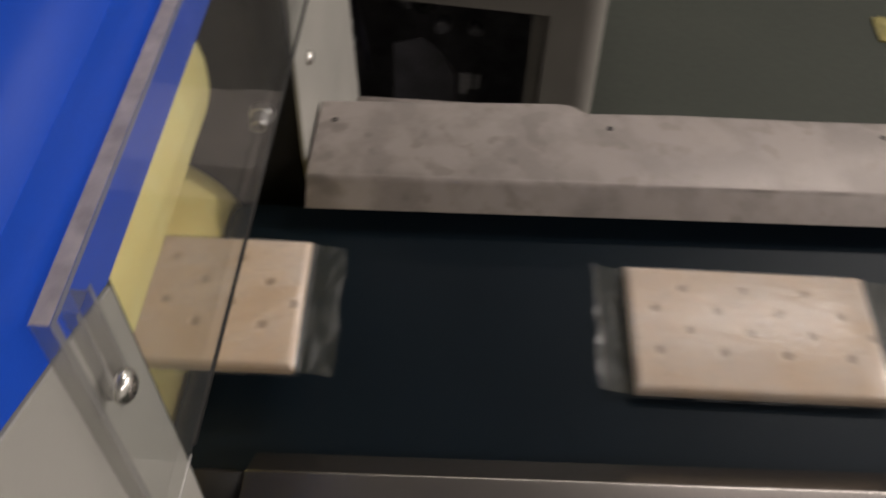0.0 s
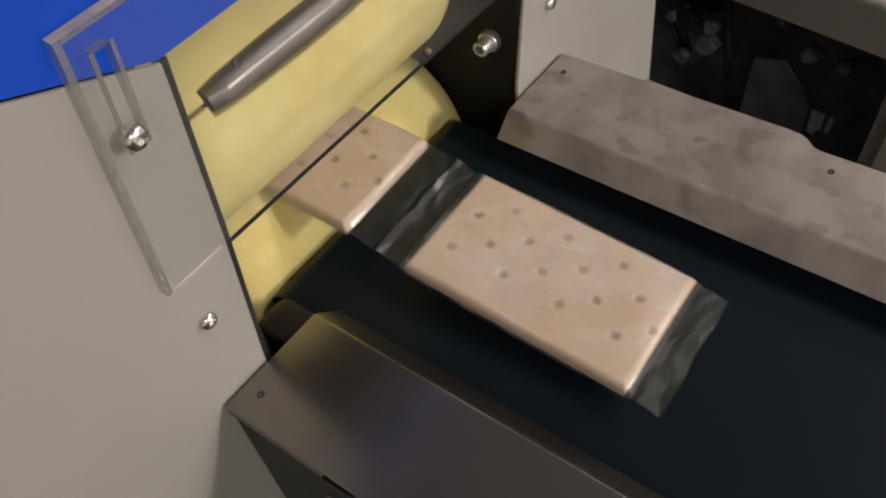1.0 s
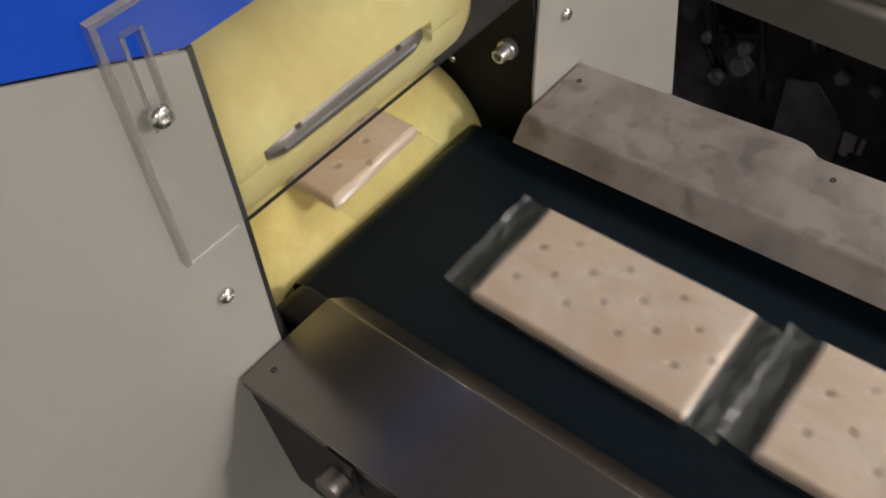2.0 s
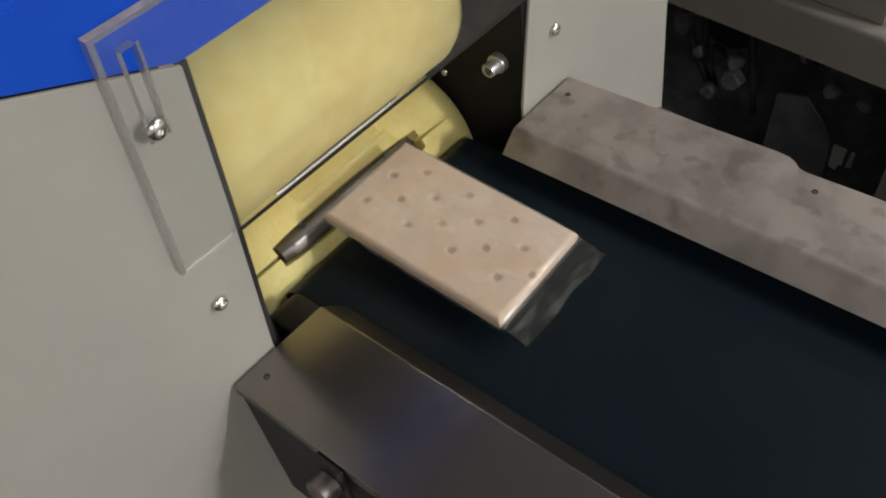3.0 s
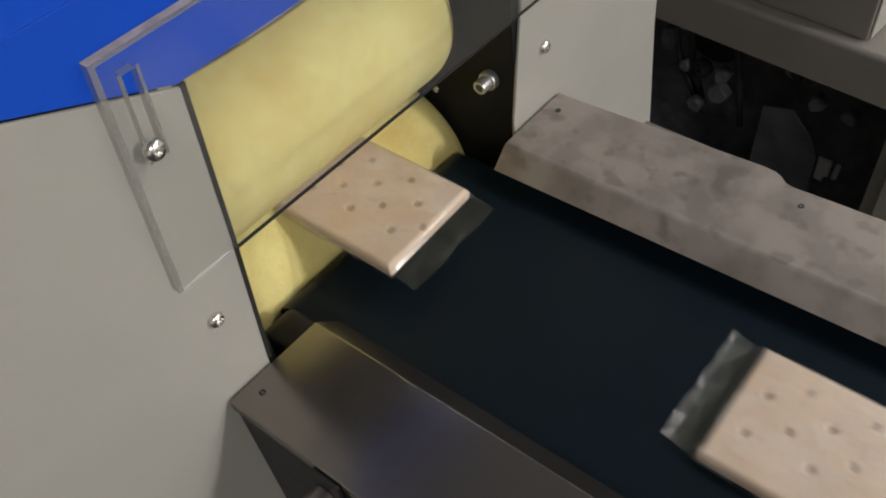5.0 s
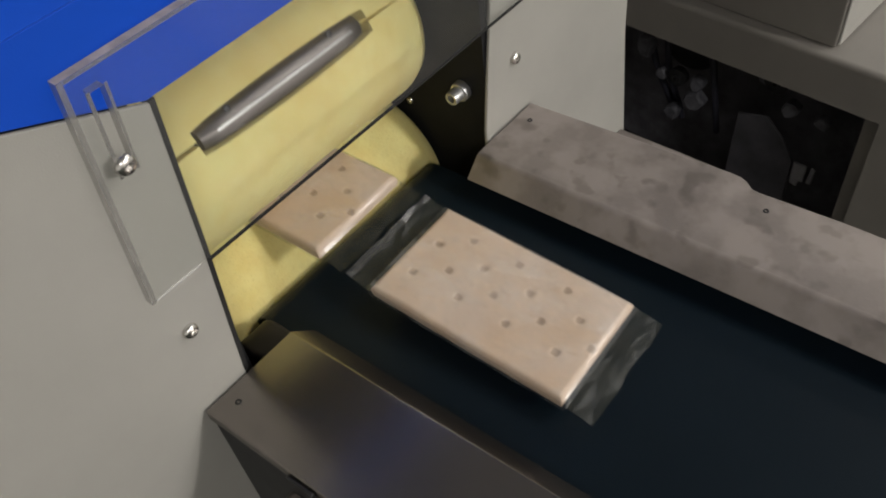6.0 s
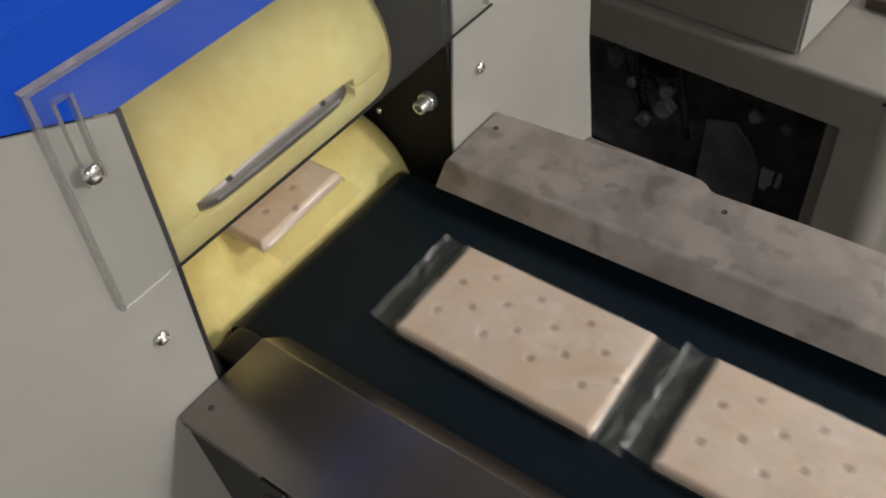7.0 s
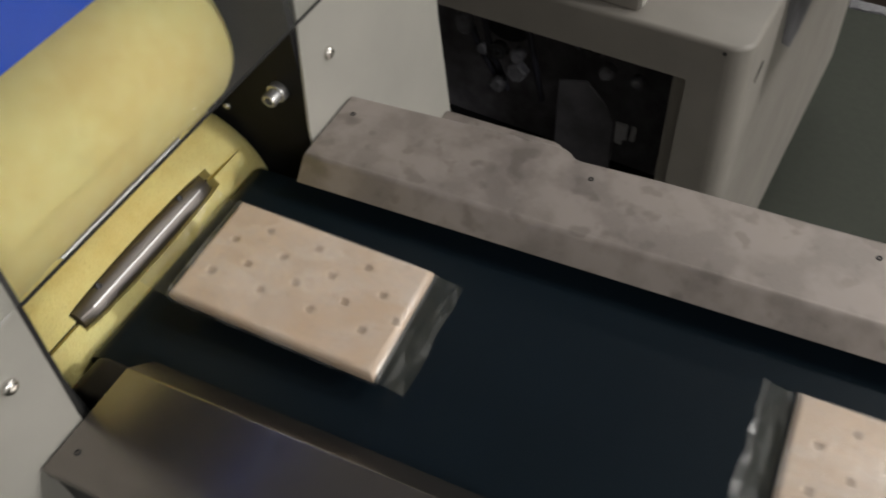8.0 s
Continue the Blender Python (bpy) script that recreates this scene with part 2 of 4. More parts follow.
# ---- mesh helpers ----
def mesh_object(name, bm, mats, smooth=True, angle=35):
    me = bpy.data.meshes.new(name)
    bmesh.ops.recalc_face_normals(bm, faces=bm.faces)
    bm.to_mesh(me)
    bm.free()
    for m in (mats if isinstance(mats, (list, tuple)) else [mats]):
        me.materials.append(m)
    if smooth:
        for p in me.polygons:
            p.use_smooth = True
        me.set_sharp_from_angle(angle=radians(angle))
    return new(name, me)


def part(name, bm, mats, parent, label="", kind="", smooth=True):
    ob = mesh_object(name, bm, mats, smooth)
    ob.parent = parent
    return tagged(ob, label=label, kind=kind)


def thing(name, label, category, group="", kind="", at=(0, 0, 0)):
    ob = new(name)
    ob.location = at
    ob.empty_display_size = 0.05
    return tagged(ob, label, category, group, kind)


def box(bm, x0, x1, y0, y1, z0, z1, r=0.0, seg=2):
    made = bmesh.ops.create_cube(bm, size=1, matrix=Matrix.Translation(((x0 + x1) / 2, (y0 + y1) / 2, (z0 + z1) / 2))
                                 @ Matrix.Diagonal((x1 - x0, y1 - y0, z1 - z0, 1)))
    if r:
        edges = {e for v in made["verts"] for e in v.link_edges}
        bmesh.ops.bevel(bm, geom=list(edges), offset=r, segments=seg, affect="EDGES", profile=0.5)
    return bm


def boxed(*a, **k):
    return box(bmesh.new(), *a, **k)


def slab(poly, axis, a, b, r=0.0, seg=2):
    """A polygon of pairs, drawn out from a to b along the axis (x: pairs are y, z; y: pairs are x, z; z: pairs are x, y)."""
    bm = bmesh.new()

    def at(p, d):
        return {"x": (d, p[0], p[1]), "y": (p[0], d, p[1]), "z": (p[0], p[1], d)}[axis]
    lo = [bm.verts.new(at(p, a)) for p in poly]
    hi = [bm.verts.new(at(p, b)) for p in poly]
    bm.faces.new(lo)
    bm.faces.new(hi)
    n = len(poly)
    for i in range(n):
        bm.faces.new((lo[i], lo[(i + 1) % n], hi[(i + 1) % n], hi[i]))
    bmesh.ops.recalc_face_normals(bm, faces=bm.faces)
    if r:
        bmesh.ops.bevel(bm, geom=bm.edges[:], offset=r, segments=seg, affect="EDGES", profile=0.5)
    return bm


def rod(bm, p, q, r, n=20, r2=None, bevel=0.0):
    p, q = Vector(p), Vector(q)
    d = q - p
    m = Matrix.Translation((p + q) / 2) @ d.to_track_quat("Z", "Y").to_matrix().to_4x4()
    made = bmesh.ops.create_cone(bm, cap_ends=True, segments=n, radius1=r, radius2=r if r2 is None else r2, depth=d.length, matrix=m)
    if bevel:
        edges = {e for v in made["verts"] for e in v.link_edges if any(len(f.verts) > 4 for f in e.link_faces)}
        bmesh.ops.bevel(bm, geom=list(edges), offset=bevel, segments=2, affect="EDGES")
    return bm


def lathe(profile, n=28, m=None):
    """Spin pairs (radius, height) about z."""
    bm = bmesh.new()
    rings = []
    for r, h in profile:
        if r < 1e-6:
            rings.append([bm.verts.new((0, 0, h))])
        else:
            rings.append([bm.verts.new((r * math.cos(2 * math.pi * i / n), r * math.sin(2 * math.pi * i / n), h)) for i in range(n)])
    for a, b in zip(rings, rings[1:]):
        for i in range(n):
            j = (i + 1) % n
            quad = [a[i % len(a)], a[j % len(a)], b[j % len(b)], b[i % len(b)]]
            quad = list(dict.fromkeys(quad))
            if len(quad) > 2:
                bm.faces.new(quad)
    if m is not None:
        bmesh.ops.transform(bm, matrix=m, verts=bm.verts)
    return bm


def fold(line, thick):
    """The outline of a bent sheet of that thickness, along an open line of pairs."""
    pts = [Vector(p) for p in line]
    off = []
    for i, p in enumerate(pts):
        a = (pts[i] - pts[i - 1]).normalized() if i else (pts[1] - pts[0]).normalized()
        b = (pts[i + 1] - pts[i]).normalized() if i + 1 < len(pts) else a
        t = (a + b).normalized()
        nrm = Vector((-t.y, t.x))
        off.append(p + nrm * thick / max(0.4, nrm.dot(Vector((-a.y, a.x)))))
    return [tuple(p) for p in pts] + [tuple(p) for p in reversed(off)]


def round_line(line, r, n=4):
    """The line with its inner corners rounded."""
    out = [line[0]]
    for a, b, c in zip(line, line[1:], line[2:]):
        a, b, c = Vector(a), Vector(b), Vector(c)
        p, q = b + (a - b).normalized() * r, b + (c - b).normalized() * r
        for i in range(n + 1):
            s = i / n
            out.append(tuple(p * (1 - s) ** 2 + b * 2 * s * (1 - s) + q * s * s))
    out.append(line[-1])
    return out


def button_screw(parent, place, direction, r=0.0053, name="screw", label="bright steel button-head screw"):
    """A domed socket screw, its head along the direction."""
    m = Matrix.Translation(place) @ Vector(direction).to_track_quat("Z", "Y").to_matrix().to_4x4()
    s = r / 0.0053
    prof = [(0.0, 0.0016), (0.0017, 0.0016), (0.0018, 0.0031), (0.0030, 0.0030), (0.0042, 0.0023), (0.0050, 0.0012), (0.0053, 0.0), (0.0050, -0.0010), (0.0, -0.0010)]
    return part(name, lathe([(a * s, b * s) for a, b in prof], 20, m), M_BRIGHT, parent, label)


# ---- the room ----
def room():
    x0, x1, y0, y1, h = -3.4, 5.0, -3.2, 4.0, 3.0
    fl = mesh_object("floor", boxed(x0, x1, y0, y1, -0.1, 0.0), M_FLOOR)
    tagged(fl, "dull green painted concrete workshop floor", "floor", kind="structure")
    ce = mesh_object("ceiling", boxed(x0, x1, y0, y1, h, h + 0.1), M_CEIL)
    tagged(ce, "plain white workshop ceiling", "ceiling", kind="structure")
    for n, a in (("wall_west", (x0 - 0.12, x0, y0, y1)), ("wall_east", (x1, x1 + 0.12, y0, y1)),
                 ("wall_south", (x0 - 0.12, x1 + 0.12, y0 - 0.12, y0)), ("wall_north", (x0 - 0.12, x1 + 0.12, y1, y1 + 0.12))):
        w = mesh_object(n, boxed(*a, -0.1, h + 0.1), M_WALL)
        tagged(w, "plain pale grey workshop wall", "wall", kind="structure")
    for lx, ly, _ in LAMPS:
        lamp = thing("ceiling_light", "white strip ceiling light with a glowing diffuser", "ceiling light", group="strip lights on the ceiling", at=(lx, ly, 0))
        part("housing", boxed(-0.64, 0.64, -0.17, 0.17, 2.955, 3.0, r=0.004), M_CEIL, lamp)
        part("diffuser", boxed(-0.62, 0.62, -0.15, 0.15, 2.935, 2.954, r=0.004), M_TUBE, lamp, "glowing white diffuser")


room()

# ---- the packing machine ----
ROLL_X, ROLL_UP, ROLL_LOW, ROLL_R = -0.138, 0.974, 0.802, 0.083
ROLL_Y0, ROLL_Y1 = -0.186, 0.0905
BELT_Z = 0.85

machine = thing("packing_machine", "flow packing machine with grey panels, blue hood and yellow rollers", "packing machine")


def slope_z(y):
    return 1.112 - 0.42 * (y + 0.186)


def front_panels():
    near = [(-0.186, 1.112), (-0.194, 1.0), (-0.204, 0.886), (-0.206, 0.56), (-0.46, 0.56), (-0.46, slope_z(-0.46))]
    part("front_panel", slab(near, "x", -0.003, 0.0, r=0.0006, seg=1), M_PANEL, machine, "pale grey painted front panel")
    far = [(0.101, 1.006), (0.085, 0.895), (0.080, 0.56), (0.345, 0.56), (0.318, 0.86), (0.318, 1.20), (0.128, 1.112), (0.112, 1.112)]
    part("front_panel", slab(far, "x", -0.003, 0.0, r=0.0006, seg=1), M_PANEL, machine, "pale grey painted front panel")
    # added black strip: paints the dark of the gap behind the panel's edge
    edge = [(-0.186, 1.111), (-0.194, 1.0), (-0.204, 0.886), (-0.206, 0.80), (-0.201, 0.80), (-0.199, 0.886), (-0.189, 1.0), (-0.181, 1.111)]
    part("edge_strip", slab(edge, "x", -0.009, -0.0032), M_RUBBER_GAP, machine, "black strip standing in for the dark gap at the panel edge")
    # black plates inside, to either side of the rollers
    part("inner_plate", boxed(-0.42, -0.0035, 0.092, 0.100, 0.70, 1.13), M_BLACK, machine, "black inner side plate")
    part("inner_plate", boxed(-0.42, -0.0095, -0.206, -0.194, 0.70, 1.13), M_BLACK, machine, "black inner side plate")
    part("back_plate", boxed(-0.425, -0.421, -0.20, 0.10, 0.93, 1.13), M_BLACK, machine)
    # long housing behind
    part("side_panel", boxed(-2.2, -0.0045, -0.46, -0.457, 0.56, 1.20), M_PANEL, machine)
    part("side_panel", boxed(-2.2, -0.0045, 0.309, 0.312, 0.56, 1.19), M_PANEL, machine)
    part("rear_panel", boxed(-2.2, -2.197, -0.456, 0.308, 0.56, 1.20), M_PANEL, machine)
    part("infeed_bed", boxed(-2.19, -0.235, -0.15, 0.05, 0.845, 0.868, r=0.002), M_STEEL, machine, "steel infeed bed inside the housing")


def hood():
    """Blue sheet-metal hood: a low upright front, then a slope to the top."""
    poly = [(-0.46, slope_z(-0.46) + 0.002), (-0.187, 1.114), (0.128, 1.114), (0.318, 1.2025), (0.318, 1.210), (0.250, 1.180), (-0.330, 1.180), (-0.46, 1.236)]
    part("hood_front", slab(poly, "x", -0.004, -0.0005, r=0.0005, seg=1), M_BLUE, machine, "glossy blue painted hood front")
    line = round_line([(-0.0005, 1.1805), (-0.010, 1.190), (-0.34, 1.335), (-2.2, 1.335)], 0.012)
    bm = slab(fold(line, 0.0025), "y", -0.45, 0.317)
    part("hood_top", bm, M_BLUE, machine, "glossy blue painted hood top")


def rounded_guard():
    """Clear acrylic guard with a long slot at either end, screwed to the panels."""
    y0, y1, z0, z1, t0, t1 = -0.2344, 0.145, 1.0020, 1.1545, 0.0015, 0.0075
    lean = 0.079
    bm = bmesh.new()
    slots = [(-0.2206, -0.2121, 1.090, 1.1410), (0.108, 0.115, 1.090, 1.1410)]
    ys = sorted([y0, y1] + [s for q in slots for s in q[:2]])
    zs = [z0, slots[0][2], slots[0][3], z1]

    def gone(i, j):
        return any(ys[i] >= s[0] - 1e-6 and ys[i + 1] <= s[1] + 1e-6 and zs[j] >= s[2] - 1e-6 and zs[j + 1] <= s[3] + 1e-6 for s in slots)
    vert = {}

    def v(i, j, k):
        if (i, j, k) not in vert:
            y = ys[i] + (zs[j] - 1.074) * lean
            vert[i, j, k] = bm.verts.new(((t0, t1)[k], y, zs[j]))
        return vert[i, j, k]
    nx, nz = len(ys) - 1, len(zs) - 1
    for i in range(nx):
        for j in range(nz):
            if gone(i, j):
                continue
            for k in (0, 1):
                bm.faces.new((v(i, j, k), v(i + 1, j, k), v(i + 1, j + 1, k), v(i, j + 1, k)))
            for di, dj, a, b in ((-1, 0, (i, j), (i, j + 1)), (1, 0, (i + 1, j), (i + 1, j + 1)), (0, -1, (i, j), (i + 1, j)), (0, 1, (i, j + 1), (i + 1, j + 1))):
                ii, jj = i + di, j + dj
                if not (0 <= ii < nx and 0 <= jj < nz) or gone(ii, jj):
                    f = bm.faces.new((v(*a, 0), v(*b, 0), v(*b, 1), v(*a, 1)))
                    f.material_index = 0 if dj == -1 and j == 0 else (1 if dj == 1 and j == nz - 1 else 2)
    g = part("guard", bm, [M_ACRYLIC, M_EDGE, M_FROST], machine, "clear acrylic guard with sawn edges", smooth=False)
    g.visible_shadow = False
    def band(a, b):
        """A frosted band on the guard's face, along its sawn edges."""
        (ya, za), (yb, zb) = a, b
        q = [(y + (z - 1.074) * lean, z) for y, z in ((ya, za), (yb, za), (yb, zb), (ya, zb))]
        o = part("sawn_edge", slab(q, "x", t1 + 0.0001, t1 + 0.0005), M_FROST, g, smooth=False)
        o.visible_shadow = False
    band((y0, z0), (y0 + 0.0034, z1))
    band((y0 + 0.0036, z1 - 0.0022), (y1, z1))
    sa, sb, sc, sd = slots[0]
    band((sa - 0.0022, sc - 0.001), (sa, sd + 0.001))
    band((sb, sc - 0.001), (sb + 0.0018, sd + 0.001))
    # pale haze paints the light line along the lower edge, near end
    low = [(y0 + 0.0036, z0), (-0.1965, z0), (-0.1965, z0 + 0.0016), (y0 + 0.0036, z0 + 0.0016)]
    o = part("sawn_edge", slab([(y + (z - 1.074) * lean, z) for y, z in low], "x", t1 + 0.0001, t1 + 0.0005), M_LIT, g, smooth=False)
    o.visible_shadow = False
    lip = boxed(0.0062, 0.0080, -0.196, 0.144, 1.0000, 1.0015)
    part("edge_strip", lip, M_RUBBER_GAP, g, "black rubber strip along the guard's lower edge")


def machine_fittings():
    button_screw(machine, (0.0085, -0.2163, 1.0960), (1, 0, 0), 0.0066)
    button_screw(machine, (0.0012, -0.2255, 0.955), (1, 0, 0), 0.0058)
    button_screw(machine, (0.0012, 0.1285, 0.945), (1, 0, 0), 0.0058)
    button_screw(machine, (0.0085, 0.1125, 1.098), (1, 0, 0), 0.0066)
    # turned boss on the inner plate
    m = Matrix.Translation((-0.0285, 0.092, 0.9245)) @ Vector((0, -1, 0)).to_track_quat("Z", "Y").to_matrix().to_4x4() @ Matrix.Scale(0.76, 4)
    prof = [(0.0, 0.012), (0.0045, 0.012), (0.0048, 0.022), (0.0078, 0.022), (0.0084, 0.020), (0.0084, 0.009), (0.0112, 0.0085), (0.0118, 0.007), (0.0118, 0.0), (0, 0)]
    part("boss", lathe(prof, 28, m), M_BOSS, machine, "turned bright steel boss")
    button_screw(machine, (-0.095, 0.0915, 0.885), (0, -1, 0), 0.0040)


def roller(name, z, label):
    """A foam-covered sealing roller with a steel jaw in either of two slots. Its own space: axis along y."""
    ob = new(name)
    ob.parent = machine
    ob.location = (ROLL_X, 0, z)
    tagged(ob, label)
    half = 8.3
    ya, yb = -0.137, 0.032
    angs = []
    for k in range(2):
        c = k * 180
        angs += [c - half - 0.4, c - half, c - 1.1, c - 0.7, c + 0.7, c + 1.1, c + half, c + half + 0.4]
        angs += list(np.linspace(c + half + 0.4, c + 180 - half - 0.4, 30)[1:-1])
    r = ROLL_R

    def lens(y):
        k = (y - ya) / (yb - ya)
        return 0.74 + 0.26 * max(0.0, math.sin(math.pi * min(1.0, max(0.0, k)))) ** 0.6
    ring = [(ROLL_Y0, 0.028), (ROLL_Y0, r - 0.016), (ROLL_Y0 + 0.0016, r - 0.009), (ROLL_Y0 + 0.006, r - 0.0035), (ROLL_Y0 + 0.014, r - 0.0006), (ROLL_Y0 + 0.02, r)]
    ring += [(ya - 0.0008, r), (ya, r)] + [(y, r) for y in np.linspace(ya, yb, 15)[1:-1]] + [(yb, r), (yb + 0.0008, r)]
    ring += [(ROLL_Y1 - 0.02, r), (ROLL_Y1 - 0.014, r - 0.0006), (ROLL_Y1 - 0.006, r - 0.0035), (ROLL_Y1 - 0.0016, r - 0.009), (ROLL_Y1, r - 0.016), (ROLL_Y1, 0.028)]
    bm = bmesh.new()
    rows = []
    for y, rr in ring:
        row = []
        for a in angs:
            near_slot = min(abs((a - c + 180) % 360 - 180) for c in (0, 180)) <= half + 0.01 and ya - 1e-6 <= y <= yb + 1e-6
            slit = min(abs((a - c + 180) % 360 - 180) for c in (0, 180)) < 0.9 and rr > r - 0.02 and y < yb + 0.002
            q = rr - 0.015 if near_slot else (rr - 0.012 if slit else rr)
            if not near_slot and not slit and rr > r - 0.001:
                q += 0.0007 * noise.noise(Vector((a * 0.05, y * 30, z * 9)))
            c = 0 if min(a % 360, 360 - a % 360) < 90 else 180
            d = (a - c + 180) % 360 - 180
            aa = c + d * (lens(y) if 1.5 < abs(d) <= half + 0.5 and ya - 0.001 <= y <= yb + 0.001 else 1.0)
            row.append(bm.verts.new((q * math.sin(radians(aa)), y, -q * math.cos(radians(aa)))))
        rows.append(row)
    n = len(angs)
    for a, b in zip(rows, rows[1:]):
        for i in range(n):
            f = bm.faces.new((a[i], a[(i + 1) % n], b[(i + 1) % n], b[i]))
            # faces deep in the slots and slits get the painted shade
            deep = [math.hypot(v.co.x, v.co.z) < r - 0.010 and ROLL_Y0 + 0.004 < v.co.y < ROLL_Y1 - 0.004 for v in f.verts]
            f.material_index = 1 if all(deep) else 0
    part("foam_cover", bm, [M_FOAM, M_SLOT_SHADE], ob, "pale yellow foam cover with long slots")
    part("shaft", rod(bmesh.new(), (0, ROLL_Y0 - 0.007, 0), (0, ROLL_Y1 + 0.012, 0), 0.027, 24), M_DARK, ob, "dark steel shaft")
    for c in (0, 180):
        # rounded spindle-shaped bar with a bright rib along its crown
        top = r + 0.0022
        jb = bmesh.new()
        rows = []
        for k in range(33):
            u = k / 32
            y = ya + 0.004 + (yb - ya - 0.009) * u
            w = 0.0102 * (0.62 + 0.38 * math.sin(math.pi * (0.06 + 0.88 * u)) ** 0.6)
            sink = 0.0006 + 0.0045 * (1 - min(1.0, 9 * u, 9 * (1 - u))) ** 2
            row = [(-w, r - 0.014)]
            for f, h in ((-1.0, 0.0052), (-0.84, 0.0030), (-0.50, 0.0018), (-0.16, 0.0012), (0.0, 0.0010), (0.12, 0.0012), (0.30, 0.0018), (0.60, 0.0026), (0.86, 0.0040), (1.0, 0.0058)):
                row.append((w * f, top - h - sink))
            row.append((w, r - 0.014))
            rows.append([jb.verts.new((a, y, -b)) for a, b in row])
        for a, b in zip(rows, rows[1:]):
            for m in range(len(a) - 1):
                jb.faces.new((a[m], a[m + 1], b[m + 1], b[m]))
        jb.faces.new(rows[0])
        jb.faces.new(rows[-1])
        bmesh.ops.transform(jb, matrix=Matrix.Rotation(radians(-c), 4, "Y"), verts=jb.verts)
        jaw = part("jaw", jb, M_JAW, ob, "grey steel sealing jaw with a bright rib")
        rib = bmesh.new()
        ends = [[rib.verts.new((a, y, -b)) for a, b in ((-0.0016, top - 0.0030), (-0.0006, top - 0.0004), (0.0006, top - 0.0004), (0.0016, top - 0.0030))] for y in np.linspace(ya + 0.016, yb - 0.018, 6)]
        for a, b in zip(ends, ends[1:]):
            for m in range(3):
                rib.faces.new((a[m], a[m + 1], b[m + 1], b[m]))
        bmesh.ops.transform(rib, matrix=Matrix.Rotation(radians(-c), 4, "Y"), verts=rib.verts)
        # paler steel than the jaw
        part("rib", rib, M_BOSS, jaw, "bright steel rib")
        for yy in (-0.105, -0.003):
            sb = lathe([(0, 0.0004), (0.0014, 0.0004), (0.0016, 0.0012), (0.0026, 0.001), (0.0028, 0)], 12,
                       Matrix.Rotation(radians(-c), 4, "Y") @ Matrix.Translation((0.0078, yy, -(top - 0.0040))) @ Matrix.Rotation(math.pi, 4, "X"))
            part("screw", sb, M_DARK, jaw)
    return ob


def base_cabinet():
    base = thing("base_cabinet", "grey painted steel base under the packing machine", "base cabinet")
    pts = []
    x0, x1, y0, y1, r = -2.2, 0.150, -0.12, 0.330, 0.030
    for cx, cy, a0 in ((x1 - r, y1 - r, 0), (x0 + r, y1 - r, 90), (x0 + r, y0 + r, 180), (x1 - r, y0 + r, 270)):
        for i in range(7):
            a = radians(a0 + i * 15)
            pts.append((cx + r * math.cos(a), cy + r * math.sin(a)))
    part("body", slab(pts, "z", 0.06, 0.730 - 0.175), M_BODY, base)
    shelf = [(0.0005, 0.30), (0.0005, 0.322)] + [(0.152 - 0.022 + 0.022 * math.sin(radians(a)), 0.300 + 0.022 * math.cos(radians(a))) for a in range(0, 91, 15)]
    part("side_plate", slab(shelf, "z", 0.556, 0.728, r=0.002, seg=1), M_DUSTY, base, "stained steel side plate with a rounded corner")
    for x in (-2.1, 0.05):
        for y in (-0.06, 0.27):
            part("foot", rod(bmesh.new(), (x, y, 0), (x, y, 0.0605), 0.028, 16), M_RUBBER_GAP, base, "black rubber foot")
    return base


front_panels()
hood()
rounded_guard()
machine_fittings()
upper_roller = roller("sealing_roller", ROLL_UP, "yellow foam upper sealing roller")
lower_roller = roller("sealing_roller", ROLL_LOW, "yellow foam lower sealing roller")
base_cabinet()


# ---- the outfeed conveyor ----
CONV_END = 4.2
NOSE = -0.041   # the belt turns down just short of the lower roller
SKEW = 0.037   # the conveyor runs a little askew to the machine's front


